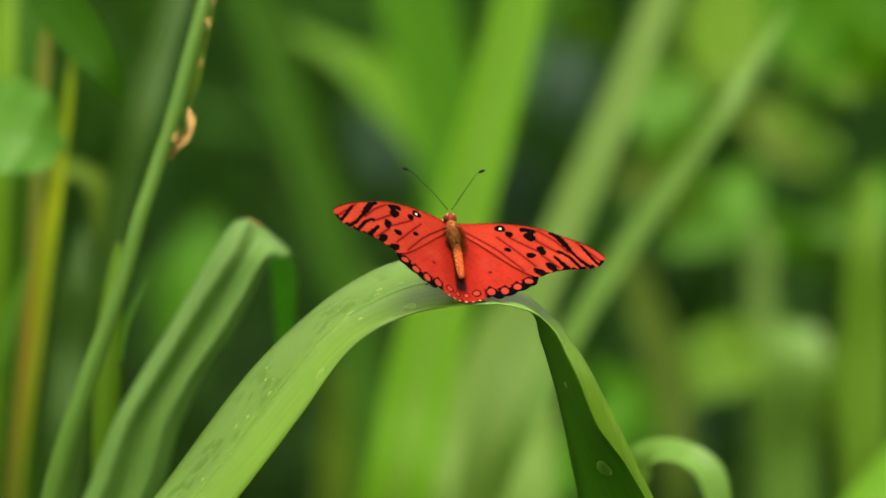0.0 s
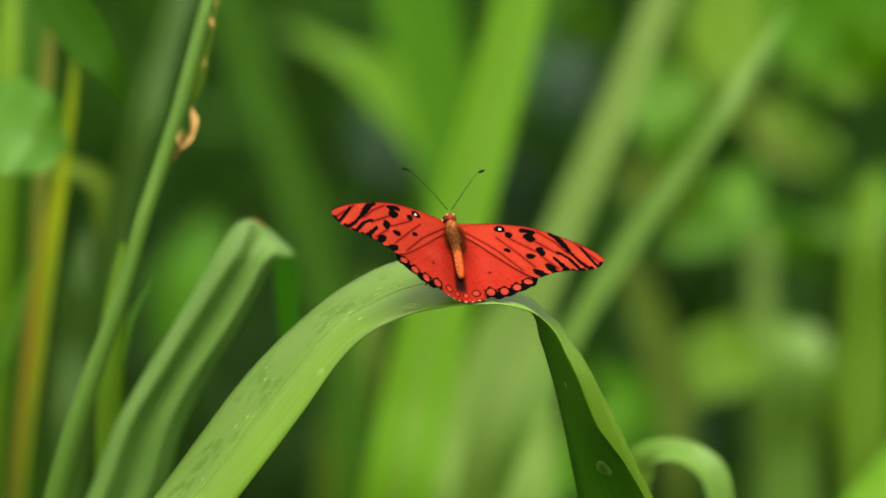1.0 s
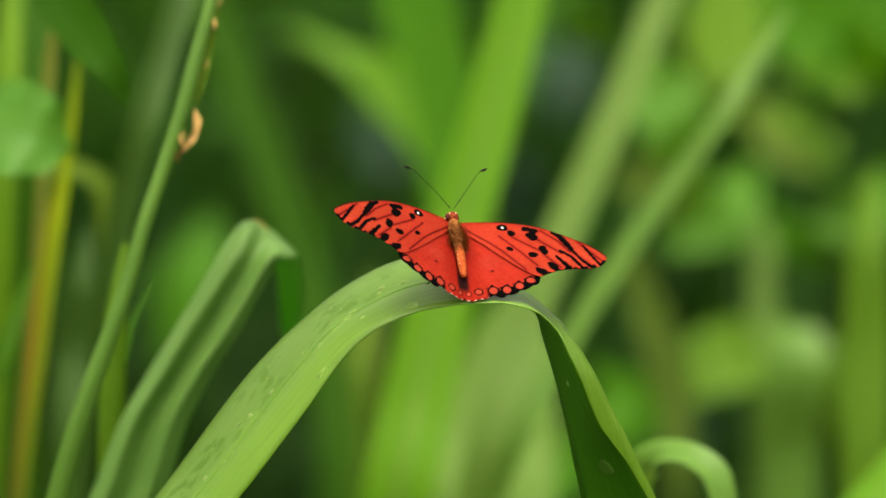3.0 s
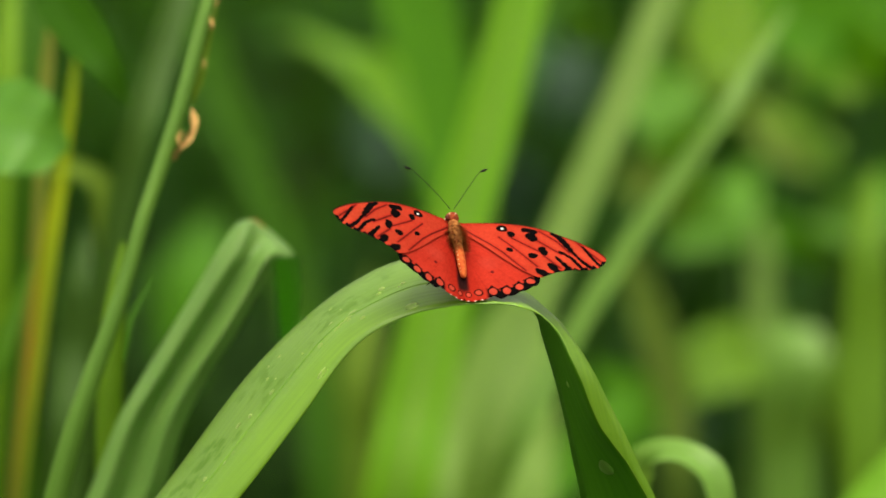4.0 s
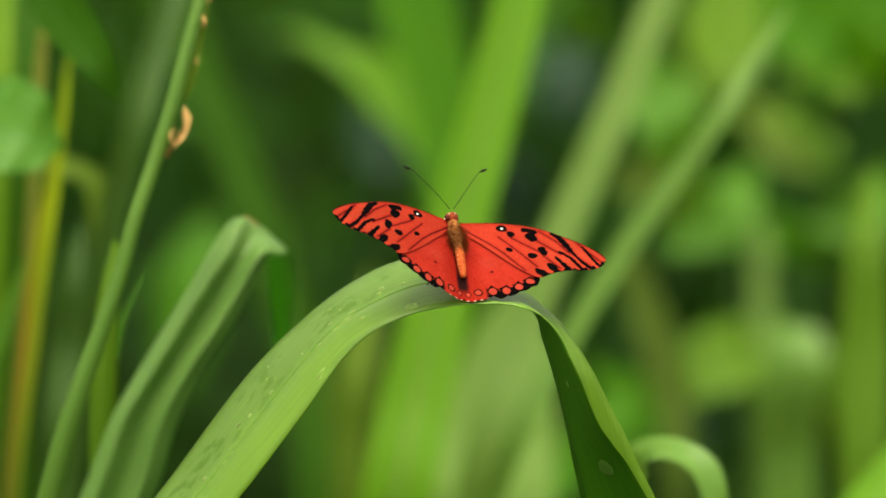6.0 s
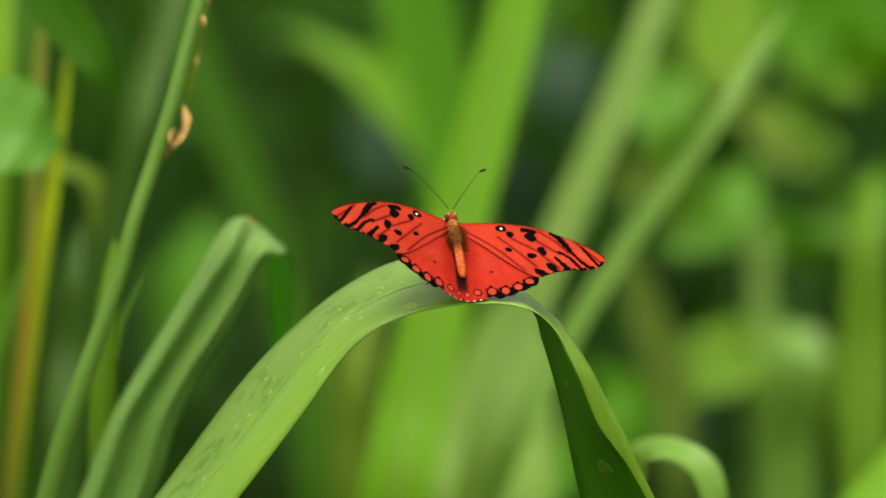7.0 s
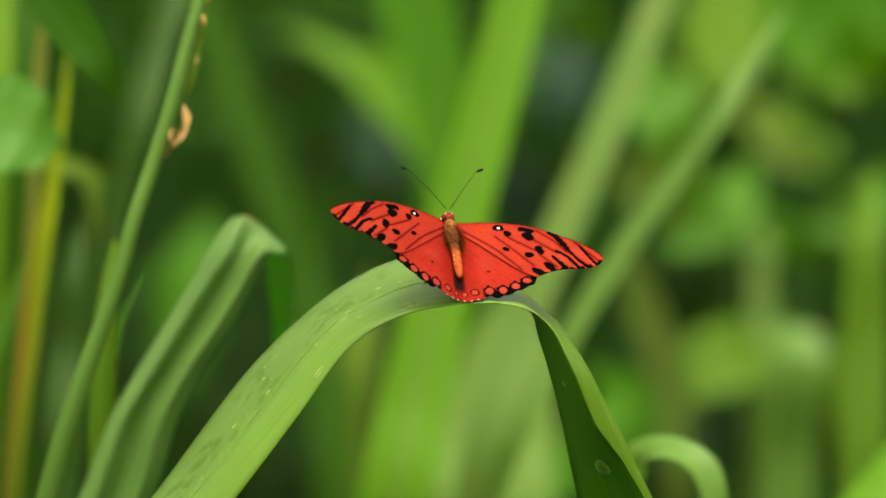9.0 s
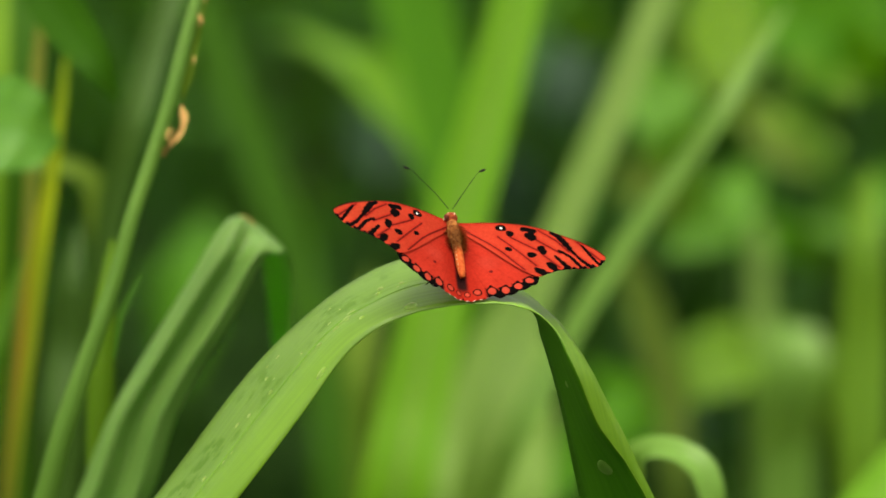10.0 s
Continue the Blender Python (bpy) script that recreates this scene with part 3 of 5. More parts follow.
def butterfly():
    fly = thing("butterfly", BUTTERFLY, "orange-red butterfly with black spots, wings spread, on a green leaf", "butterfly")
    for side in (1, -1):
        one = wing("forewing", fly, side, LEAD, TRAIL, forewing_paint, 0.0, 300, 120, "orange-red forewing with black spots and white-centred eyespot")
        two = wing("hindwing", fly, side, HIND_LEAD, HIND_TRAIL, hindwing_paint, 0.42 if side > 0 else 0.32, 180, 150, "orange-red hindwing with black-ringed border", 0.38)
        WINGS.extend([(one, side), (two, side)])
    mm = 0.001
    tail, chest, neck = Vector((0, -15.4, 0.9)) * mm, Vector((-0.26, -4.52, 1.0)) * mm, Vector((-0.99, 1.45, 0.9)) * mm
    belly = lathe("abdomen", [(y * mm, r * mm) for y, r in oval((tail - chest).length / mm + 2.0, 1.12, 18, 0.5)], BELLY, fly, tail, chest - tail, label="furry orange abdomen", rough=0.04)
    fur("hair", belly, tail, chest - tail, (tail - chest).length, 1.15 * mm, 260, 0.35 * mm, BELLY)
    along = (chest - tail).normalized()
    for k in range(9):
        size = 0.7 + 0.5 * math.sin(k * 2.7) ** 2
        lathe("pale_spot", [(y * mm, r * mm) for y, r in oval(0.36 * size, 0.15 * size, 6)], CREAM, belly, tail + along * (1.2 + 1.15 * k + 0.2 * math.sin(k * 5.1)) * mm + Vector((-1.02 + 0.06 * math.sin(k * 3.3), 0, 0.50)) * mm, along, ring=8)
    low = chest + (tail - chest) * 0.22
    chestpiece = lathe("thorax", [(y * mm, r * mm) for y, r in oval((neck - low).length / mm + 1.2, 1.62)], FUR, fly, low, neck - low, squash=(1.0, 1.05), label="furry brown-orange thorax", rough=0.06)
    fur("hair", chestpiece, low, neck - low, (neck - low).length, 1.8 * mm, 700, 0.8 * mm, FUR)
    fur("side_hair", chestpiece, low, neck - low, (neck - low).length * 0.95, 1.75 * mm, 900, 2.8 * mm, FUR)
    crown = Vector((-1.13, 5.43, 1.2)) * mm
    head = lathe("head", [(y * mm, r * mm) for y, r in oval(3.0, 1.7)], HEAD, fly, neck - (crown - neck).normalized() * 0.6 * mm, crown - neck, rough=0.05)
    fur("hair", head, neck, crown - neck, 2.4 * mm, 1.5 * mm, 260, 0.5 * mm, HEAD)
    for at, size in (((-2.55, 2.1, 1.5), 0.85), ((0.15, 3.0, 0.9), 0.6)):
        lathe("eye", [(y * mm, r * mm) for y, r in oval(1.9 * size, 0.8 * size)], EYE_RED, head, Vector(at) * mm - Vector((0, 1.0, 0)) * mm, (0, 1, 0.1), label="dark red-brown eye")
    for at in ((-4.08, 0.01, 2.7), (-2.75, 1.78, 3), (-0.93, 2.21, 2.9)):
        lathe("cream_mark", [(y * mm, r * mm) for y, r in oval(0.7, 0.17, 8)], CREAM, head, Vector(at) * mm, (0.2, 1, 0), ring=8, label="cream mark on the head")
    for line in ([(-1.55, 4.73, 1.6), (-4.79, 7.85, 2.4), (-8.67, 10.86, 3.2), (-12.31, 13.21, 4), (-14, 13.39, 4)], [(-0.44, 4.95, 1.6), (2.79, 9.87, 2.4), (5.83, 14.45, 3.2), (7.26, 16.26, 4), (9.14, 17.35, 4)]):
        pts = [Vector(q) * mm for q in line]
        feeler = tube("antenna", pts, [0.10 * mm, 0.075 * mm, 0.07 * mm, 0.08 * mm], HORN, fly)
        tube("club", pts[-2:], [0.14 * mm, 0.32 * mm, 0.36 * mm, 0.2 * mm], HORN, feeler)
    for line in ([(1.33, -2.13, -5.15), (-2.57, -9.13, -8.07), (-4.41, -10.99, -9.63), (-6.02, -11.66, -11.36)], [(1.87, -1.08, -4.01), (-1.42, -7.24, -8.01), (-2.85, -10.2, -9.09), (-4.91, -11.59, -10.39)],
                 [(3.86, -2.45, -3.97), (8.56, -10.34, -6.22), (10.5, -15.86, -4.63), (11.92, -16.91, -3.96)], [(3.89, -1.34, -3.07), (9.98, -9.91, -6.47), (11.86, -15.09, -4.64), (13.85, -16.63, -3.34)]):
        tube("leg", [Vector(q) * mm for q in line], [0.22 * mm, 0.18 * mm, 0.14 * mm, 0.1 * mm], HORN, fly, label="thin dark leg")
    MOVERS[fly] = "perch"
    return fly


fly = butterfly()


# ---- dew on the perch leaf ----
def dew():
    leaf = next(o for o in perch.children if o.name.startswith("leaf_blade"))
    rows, wide = 110, 15
    spots = [(94.7, 11.0, 2.3, 2.4), (23.9, 12.7, 0.62, 1.9), (25.0, 8.4, 0.55, 0.9), (40.0, 12.5, 0.85, 1.8), (36.0, 5.3, 0.45, 0.9), (35.2, 5.9, 0.3, 0.7), (31.0, 10.2, 0.4, 0.7), (30.2, 6.6, 0.28, 1.2), (29.2, 7.3, 0.30, 1.3),
             (28.2, 7.8, 0.26, 1.2), (27.1, 8.3, 0.30, 1.0), (20.2, 6.2, 0.40, 0.9), (18.6, 5.8, 0.42, 0.7), (17.9, 5.2, 0.35, 0.9), (15.1, 6.3, 0.40, 0.8), (40.1, 5.8, 0.30, 0.7), (83.8, 10.2, 0.5, 1.0)]
    rng = random.Random(11)
    for _ in range(14):
        spots.append((rng.uniform(15, 46), rng.choice((rng.uniform(1.5, 6), rng.uniform(6.0, 8.5))), rng.uniform(0.12, 0.34), rng.uniform(0.2, 0.75)))
    for i, j, across, length in spots:
        def at(a, b):
            a0, b0 = int(a), int(b)
            p = [Vector(leaf.data.vertices[(a0 + m) * wide + min(b0 + n, wide - 1)].co) for m in (0, 1) for n in (0, 1)]
            return p[0].lerp(p[1], b - b0).lerp(p[2].lerp(p[3], b - b0), a - a0)
        here = perch.matrix_world @ at(i, j)
        down = (at(i + 0.5, j) - at(i - 0.5, j)).normalized()
        over = (at(i, j + 0.4) - at(i, j - 0.4)).normalized()
        out = down.cross(over).normalized()
        if out.z < 0 and out.y > 0 or out.y > 0.6 or i > 80 and out.y > 0:
            out = -out
        over = out.cross(down)
        turn = Matrix((down, over, out)).transposed().to_4x4()
        bm = bmesh.new()
        bmesh.ops.create_uvsphere(bm, u_segments=14, v_segments=9, radius=1.0)
        for v in bm.verts:
            swell = 1 + 0.22 * v.co.x
            v.co = Vector((v.co.x * length, v.co.y * across * swell, max(v.co.z, -0.25) * min(across, 1.0) * 1.1)) * 0.001
        mesh = bpy.data.meshes.new("water_drop")
        bm.to_mesh(mesh)
        bm.free()
        drop = link("water_drop", mesh, WATER)
        drop.matrix_world = Matrix.Translation(here + out * across * 0.0001) @ turn
        tagged(drop, "clear water drop lying on the green perch leaf", "water drop", "dew on the leaf")
        MOVERS[drop] = "perch"


dew()


# ---- second bent leaf, just behind the perch ----
def bent_plant():
    edge_one = [(-0.1142, 1.689, 0.6574), (-0.097, 1.689, 0.6933), (-0.0881, 1.689, 0.7157), (-0.0807, 1.689, 0.7289), (-0.0733, 1.689, 0.7412), (-0.0658, 1.689, 0.7536), (-0.0609, 1.689, 0.762), (-0.0564, 1.692, 0.7682), (-0.0542, 1.701, 0.7688), (-0.0521, 1.712, 0.7658), (-0.0476, 1.726, 0.756), (-0.0464, 1.76, 0.7336), (-0.0454, 1.8, 0.7078)]
    ridge_one = [(-0.1115, 1.683, 0.6586), (-0.0924, 1.683, 0.6943), (-0.0837, 1.683, 0.7168), (-0.0757, 1.683, 0.7299), (-0.0685, 1.683, 0.7418), (-0.0607, 1.683, 0.7541), (-0.0552, 1.684, 0.7624), (-0.0523, 1.689, 0.7692), (-0.0506, 1.698, 0.7692), (-0.0486, 1.71, 0.7657), (-0.0457, 1.724, 0.7555), (-0.0451, 1.759, 0.7337), (-0.0449, 1.799, 0.7079)]
    furrow = [(-0.1079, 1.687, 0.6578), (-0.0869, 1.687, 0.6936), (-0.0793, 1.687, 0.7161), (-0.0719, 1.687, 0.7292), (-0.0648, 1.687, 0.7403), (-0.0572, 1.687, 0.7526), (-0.0517, 1.688, 0.7609), (-0.0485, 1.693, 0.7662), (-0.0473, 1.702, 0.7661), (-0.0452, 1.712, 0.7627), (-0.0435, 1.724, 0.7541), (-0.0436, 1.758, 0.7339), (-0.0443, 1.798, 0.7081)]
    ridge_two = [(-0.1045, 1.681, 0.659), (-0.081, 1.681, 0.6947), (-0.0735, 1.68, 0.7173), (-0.0665, 1.68, 0.7303), (-0.0594, 1.68, 0.7408), (-0.052, 1.681, 0.7529), (-0.0473, 1.682, 0.7612), (-0.0441, 1.689, 0.7634), (-0.0435, 1.699, 0.7632), (-0.042, 1.71, 0.7601), (-0.0411, 1.722, 0.7531), (-0.042, 1.757, 0.734), (-0.0438, 1.797, 0.7083)]
    edge_two = [(-0.1024, 1.685, 0.6582), (-0.0769, 1.685, 0.694), (-0.0691, 1.684, 0.7166), (-0.0624, 1.684, 0.7297), (-0.0559, 1.684, 0.7395), (-0.0494, 1.685, 0.7517), (-0.0447, 1.686, 0.76), (-0.0406, 1.69, 0.7603), (-0.0405, 1.698, 0.7604), (-0.0397, 1.708, 0.7576), (-0.0389, 1.718, 0.7515), (-0.0401, 1.752, 0.7348), (-0.0433, 1.795, 0.7086)]
    base = Vector((-0.1373, 1.729, 0))
    plant = thing("grass_plant", base, "grass stalk with a bent leaf, brown at the bend", "grass")
    stem("stalk", [base, (-0.132, 1.716, 0.3), (-0.1267, 1.698, 0.55), (-0.1079, 1.6546, 0.6629)], [0.0060735, 0.0050613, 0.0045551, 0.0030368], GRASS, plant)
    lofted("leaf_blade", (edge_one, ridge_one, furrow, ridge_two, edge_two), BENT, plant, "bent green leaf with a deep furrow", 80, 5, bulge=((0.0008, 0.0008, 1.0), (-0.0008, -0.0008, 1.0), (-0.0006, -0.0006, 1.0), (0.0005, 0.0005, 1.0)))
    blade("withered_edge", [(-0.0532, 1.699, 0.7688), (-0.051, 1.697, 0.7692), (-0.0492, 1.698, 0.7678), (-0.0474, 1.699, 0.766)], [0.0003, 0.0013, 0.0011, 0.0003], HUSK, plant, label="brown withered edge", count=20, wave=0.0001)
    MOVERS[plant] = "left"


bent_plant()


# ---- stalks and leaves beside the perch ----
def simple_plant(label, category, base, leaves=(), stems=(), mover="", name="grass_plant"):
    """Stalks and blades from one foot; a blade that starts at the ground begins as a rolled sheath."""
    plant = thing(name, base, label, category)
    for pts, radii, mat in stems:
        stem("stalk", pts, radii, mat, plant)
    for pts, widths, mat, face, keel in leaves:
        pts = [Vector(p) for p in pts]
        if pts[0].z == 0:
            foot = pts[0]
            pts[0] = foot.lerp(pts[1], 0.6)
            stem("leaf_sheath", [foot, foot.lerp(pts[0], 0.5), pts[0], pts[0].lerp(pts[1], 0.1)], [widths[0] * 0.3, widths[0] * 0.32, widths[0] * 0.34, widths[0] * 0.2], mat, plant, "rolled green leaf sheath")
        blade("leaf_blade", pts, widths, mat, plant, face, keel)
        fore = Vector(face).normalized()
        stem("midrib", [p - fore * w * keel * 0.38 for p, w in zip(pts, widths)] if len(pts) == len(widths) else [p - fore * widths[1] * keel * 0.38 for p in pts], [max(widths) * 0.045, max(widths) * 0.035, max(widths) * 0.008], RIB if mat in (PALE, BRIGHT) else mat, plant, "slender midrib", 40, 6)
    if mover:
        MOVERS[plant] = mover
    return plant


def side_plants():
    tall = simple_plant("tall green grass stalk with dry brown husks", "grass", (-0.1363, 1.679, 0),
        [([(-0.0843, 1.652, 0.7379), (-0.0825, 1.654, 0.7481), (-0.0798, 1.66, 0.754), (-0.0774, 1.668, 0.7584)], [0.0010, 0.0018, 0.0017, 0.0004], DULL, (0, -1, 0.2), 0.2)],
        [([(-0.1363, 1.679, 0), (-0.1332, 1.673, 0.4), (-0.1064, 1.655, 0.6811), (-0.0997, 1.652, 0.7121), (-0.0939, 1.652, 0.7303), (-0.0885, 1.653, 0.7452), (-0.0831, 1.655, 0.7608), (-0.0795, 1.657, 0.7741), (-0.0746, 1.66, 0.7883), (-0.0699, 1.663, 0.8026), (-0.0659, 1.667, 0.8175), (-0.062, 1.671, 0.8318), (-0.0592, 1.675, 0.8427)],
          [0.0040, 0.0040, 0.0037, 0.0030, 0.0027, 0.0024, 0.0021, 0.0021, 0.0021, 0.0021, 0.0021, 0.0019, 0.0015], STALK)], "left")
    blade("dry_husk", [(-0.0712, 1.66, 0.7904), (-0.0702, 1.658, 0.793), (-0.068, 1.657, 0.7955), (-0.0663, 1.658, 0.7978), (-0.0657, 1.66, 0.8009), (-0.0664, 1.663, 0.8041)], [0.0008, 0.0021, 0.0013, 0.0024, 0.0018, 0.0021, 0.0007], HUSK, tall, (0.5, -1, 0.3), 0.4, "torn papery brown husk", 30, 9, 0.0004)
    blade("husk_shred", [(-0.069, 1.659, 0.7938), (-0.0699, 1.66, 0.7964), (-0.0688, 1.661, 0.7981)], [0.0004, 0.0009, 0.0003], HUSK, tall, (-0.3, -1, 0.3), 0.3, "thin shred of brown husk", 12)
    blade("dry_husk", [(-0.0617, 1.668, 0.824), (-0.0611, 1.667, 0.8256), (-0.0616, 1.669, 0.8275)], [0.0004, 0.0013, 0.0003], HUSK, tall, (0.2, -1, 0.3), 0.3, "small brown husk", 12, 9, 0.0002)
    blade("leaf_sheath", [(-0.0663, 1.668, 0.8043), (-0.065, 1.668, 0.8096), (-0.0639, 1.669, 0.8155), (-0.0626, 1.67, 0.8214), (-0.061, 1.672, 0.8287), (-0.0592, 1.674, 0.836)], [0.0006, 0.0026, 0.0030, 0.0024, 0.0022, 0.0010], OLIVE_LIGHT, tall, (0.2, -1, 0.3), 0.3, "olive-brown withered leaf sheath", 36, 9, 0.0005)
    for x, y, z in ((-0.0637, 1.666, 0.8143), (-0.0604, 1.67, 0.8304)):
        blade("husk_shred", [(x, y, z), (x + 0.0007, y, z + 0.0010), (x + 0.0004, y + 0.0005, z + 0.0022)], [0.0002, 0.0006, 0.0002], HUSK, tall, (0.2, -1, 0.3), 0.3, "thin shred of brown husk", 10)
    simple_plant("yellow-green grass stalk standing upright", "grass", (-0.1080, 1.73, 0), (),
        [([(-0.1080, 1.73, 0), (-0.1060, 1.72, 0.4), (-0.0919, 1.71, 0.6784), (-0.0916, 1.71, 0.7036), (-0.091, 1.711, 0.7222), (-0.0902, 1.712, 0.7377), (-0.0888, 1.714, 0.7499), (-0.0876, 1.716, 0.7605)], [0.0036, 0.0034, 0.0036, 0.0036, 0.0038, 0.0034, 0.0026, 0.0008], LIME)], "left")
    simple_plant("grey-green grass blade leaning", "grass", (-0.1322, 1.88, 0),
        [([(-0.1322, 1.88, 0), (-0.1158, 1.94, 0.6459), (-0.1084, 1.94, 0.6921), (-0.1026, 1.94, 0.7258), (-0.0986, 1.94, 0.7469), (-0.0932, 1.94, 0.7671), (-0.0876, 1.95, 0.7862), (-0.082, 1.96, 0.8045), (-0.0792, 1.97, 0.8141)], [0.00600, 0.00780, 0.00800, 0.00820, 0.00920, 0.00980, 0.01000, 0.00940, 0.00700], GREY, (0.35, -1, 0.1), 0.15)], (), "left")
    simple_plant("dull grey-green grass blade in the shade", "grass", (-0.1535, 1.804, 0),
        [([(-0.1535, 1.804, 0), (-0.1188, 1.92, 0.6495), (-0.1165, 1.92, 0.6742), (-0.1152, 1.93, 0.6973), (-0.1126, 1.93, 0.7184), (-0.1099, 1.94, 0.7346)], [0.00671, 0.00924, 0.01078, 0.01034, 0.00814, 0.00110], GREY, (0.3, -1, -0.1), 0.15)], (), "left")
    simple_plant("pale olive leaf arching over in the shade", "grass", (-0.1851, 2.054, 0),
        [([(-0.1851, 2.054, 0), (-0.1850, 2.03, 0.5), (-0.1538, 2.01, 0.7104), (-0.1438, 2.0, 0.7336), (-0.1329, 2.0, 0.7427), (-0.1203, 2.0, 0.7452), (-0.1104, 2.0, 0.7409), (-0.1064, 2.0, 0.7282), (-0.1058, 2.0, 0.71), (-0.1063, 2.0, 0.6899)], [0.0062, 0.0062, 0.0070, 0.0072, 0.0068, 0.0058, 0.0072, 0.0096, 0.0084, 0.0010], OLIVE_LIGHT, (0.2, -0.8, 0.5), 0.12)], (), "left")
    simple_plant("yellowing grass leaf with an orange-brown stretch", "grass", (-0.1731, 1.794, 0),
        [([(-0.1731, 1.794, 0), (-0.1625, 1.789, 0.4), (-0.1266, 1.845, 0.6581), (-0.124, 1.845, 0.6802), (-0.1215, 1.845, 0.6988), (-0.1194, 1.846, 0.7155), (-0.1174, 1.847, 0.7322), (-0.115, 1.848, 0.7472), (-0.1126, 1.85, 0.7603), (-0.1105, 1.852, 0.7752), (-0.1092, 1.854, 0.7867), (-0.1082, 1.856, 0.7978)], [0.0038456, 0.0038456, 0.0039952, 0.0044352, 0.0048752, 0.005324, 0.0056144, 0.005324, 0.004136, 0.0029568, 0.0025168, 0.0007392], FADING, (0.1, -1, 0.2), 0.2)], (), "left")
    simple_plant("thin olive-brown grass blade", "grass", (-0.1690, 1.90, 0),
        [([(-0.1690, 1.90, 0), (-0.1286, 1.87, 0.6587), (-0.1234, 1.86, 0.7116), (-0.12, 1.86, 0.7489), (-0.1181, 1.86, 0.7792), (-0.1168, 1.86, 0.7944), (-0.1153, 1.86, 0.8108)], [0.0040, 0.0040, 0.0036, 0.0034, 0.0036, 0.0038, 0.0008], DRYING, (0.1, -1, 0.4), 0.2)], (), "left")
    simple_plant("bright green grass blade at the edge of the clump", "grass", (-0.1851, 1.954, 0),
        [([(-0.1851, 1.954, 0), (-0.1393, 1.93, 0.6831), (-0.1363, 1.93, 0.7482), (-0.1349, 1.94, 0.7838), (-0.1336, 1.95, 0.8107)], [0.0062, 0.0070, 0.0080, 0.0084, 0.0060], LIME, (0.2, -1, 0.2), 0.12)], (), "left")
    simple_plant("green grass blade slanting across the clump's foot", "grass", (-0.2039, 1.854, 0),
        [([(-0.2039, 1.854, 0), (-0.1389, 1.83, 0.6828), (-0.1297, 1.82, 0.7112), (-0.1239, 1.82, 0.7278), (-0.1192, 1.82, 0.7419)], [0.0050, 0.0060, 0.0060, 0.0044, 0.0006], GRASS, (0.2, -1, 0.2), 0.12)], (), "left")
    simple_plant("broad mid-green blade in the clump", "grass", (-0.1639, 2.0, 0),
        [([(-0.1639, 2.0, 0), (-0.133, 1.96, 0.6422), (-0.1306, 1.96, 0.714), (-0.1287, 1.96, 0.7585), (-0.128, 1.97, 0.7911), (-0.1274, 1.98, 0.8114)], [0.0080, 0.0100, 0.0110, 0.0120, 0.0110, 0.0070], DULL, (0.1, -1, 0.2), 0.12)], (), "left")
    vine = simple_plant("climbing plant with a broad rounded leaf", "plant", (-0.1942, 1.789, 0), (),
        [([(-0.1942, 1.789, 0), (-0.1886, 1.784, 0.4), (-0.1354, 1.79, 0.7388), (-0.1342, 1.8, 0.7701), (-0.1315, 1.81, 0.7852)], [0.0020297, 0.0018268, 0.0015223, 0.0012178, 0.0010149], GRASS)], "left", "vine")
    blade("broad_leaf", [(-0.1395, 1.83, 0.7836), (-0.1286, 1.815, 0.7816), (-0.1177, 1.81, 0.779), (-0.1078, 1.815, 0.7741)], [0.010, 0.0255, 0.0300, 0.0280, 0.0210, 0.0010], LIGHT, vine, (-0.1, -1, 0.45), 0.08, "broad rounded green leaf", 40, 13, 0.0008)
    hanging = simple_plant("tall plant with a pointed hanging leaf", "plant", (-0.1661, 1.931, 0), (),
        [([(-0.1661, 1.931, 0), (-0.1500, 1.93, 0.6), (-0.1400, 1.88, 0.82), (-0.1171, 1.82, 0.8266)], [0.0030744, 0.0030744, 0.002562, 0.0020496], DULL)], "left", "broad_leaved_plant")
    blade("broad_leaf", [(-0.1178, 1.83, 0.8257), (-0.1107, 1.82, 0.8168), (-0.1033, 1.81, 0.8089), (-0.0964, 1.8, 0.8002), (-0.09, 1.8, 0.7883)], [0.0060, 0.0150, 0.0158, 0.0135, 0.0085, 0.0006], DEEP_GREEN, hanging, (0.15, -1, -0.25), 0.10, "pointed green leaf hanging down", 40, 11)




side_plants()


# ---- blurred blades behind ----
def leafy_stem(label, base, pts, widths, mat):
    """One leaf on a thin stalk."""
    top = Vector(pts[0])
    stalk = [base, tuple(Vector(base).lerp(top, 0.6)), tuple(top)]
    simple_plant(label, "plant", base, [(pts, widths, mat, (0, -1, 0.1), 0.1)], [(stalk, [0.003, 0.0025, 0.0015], DULL)], "far", "broad_leaved_plant")


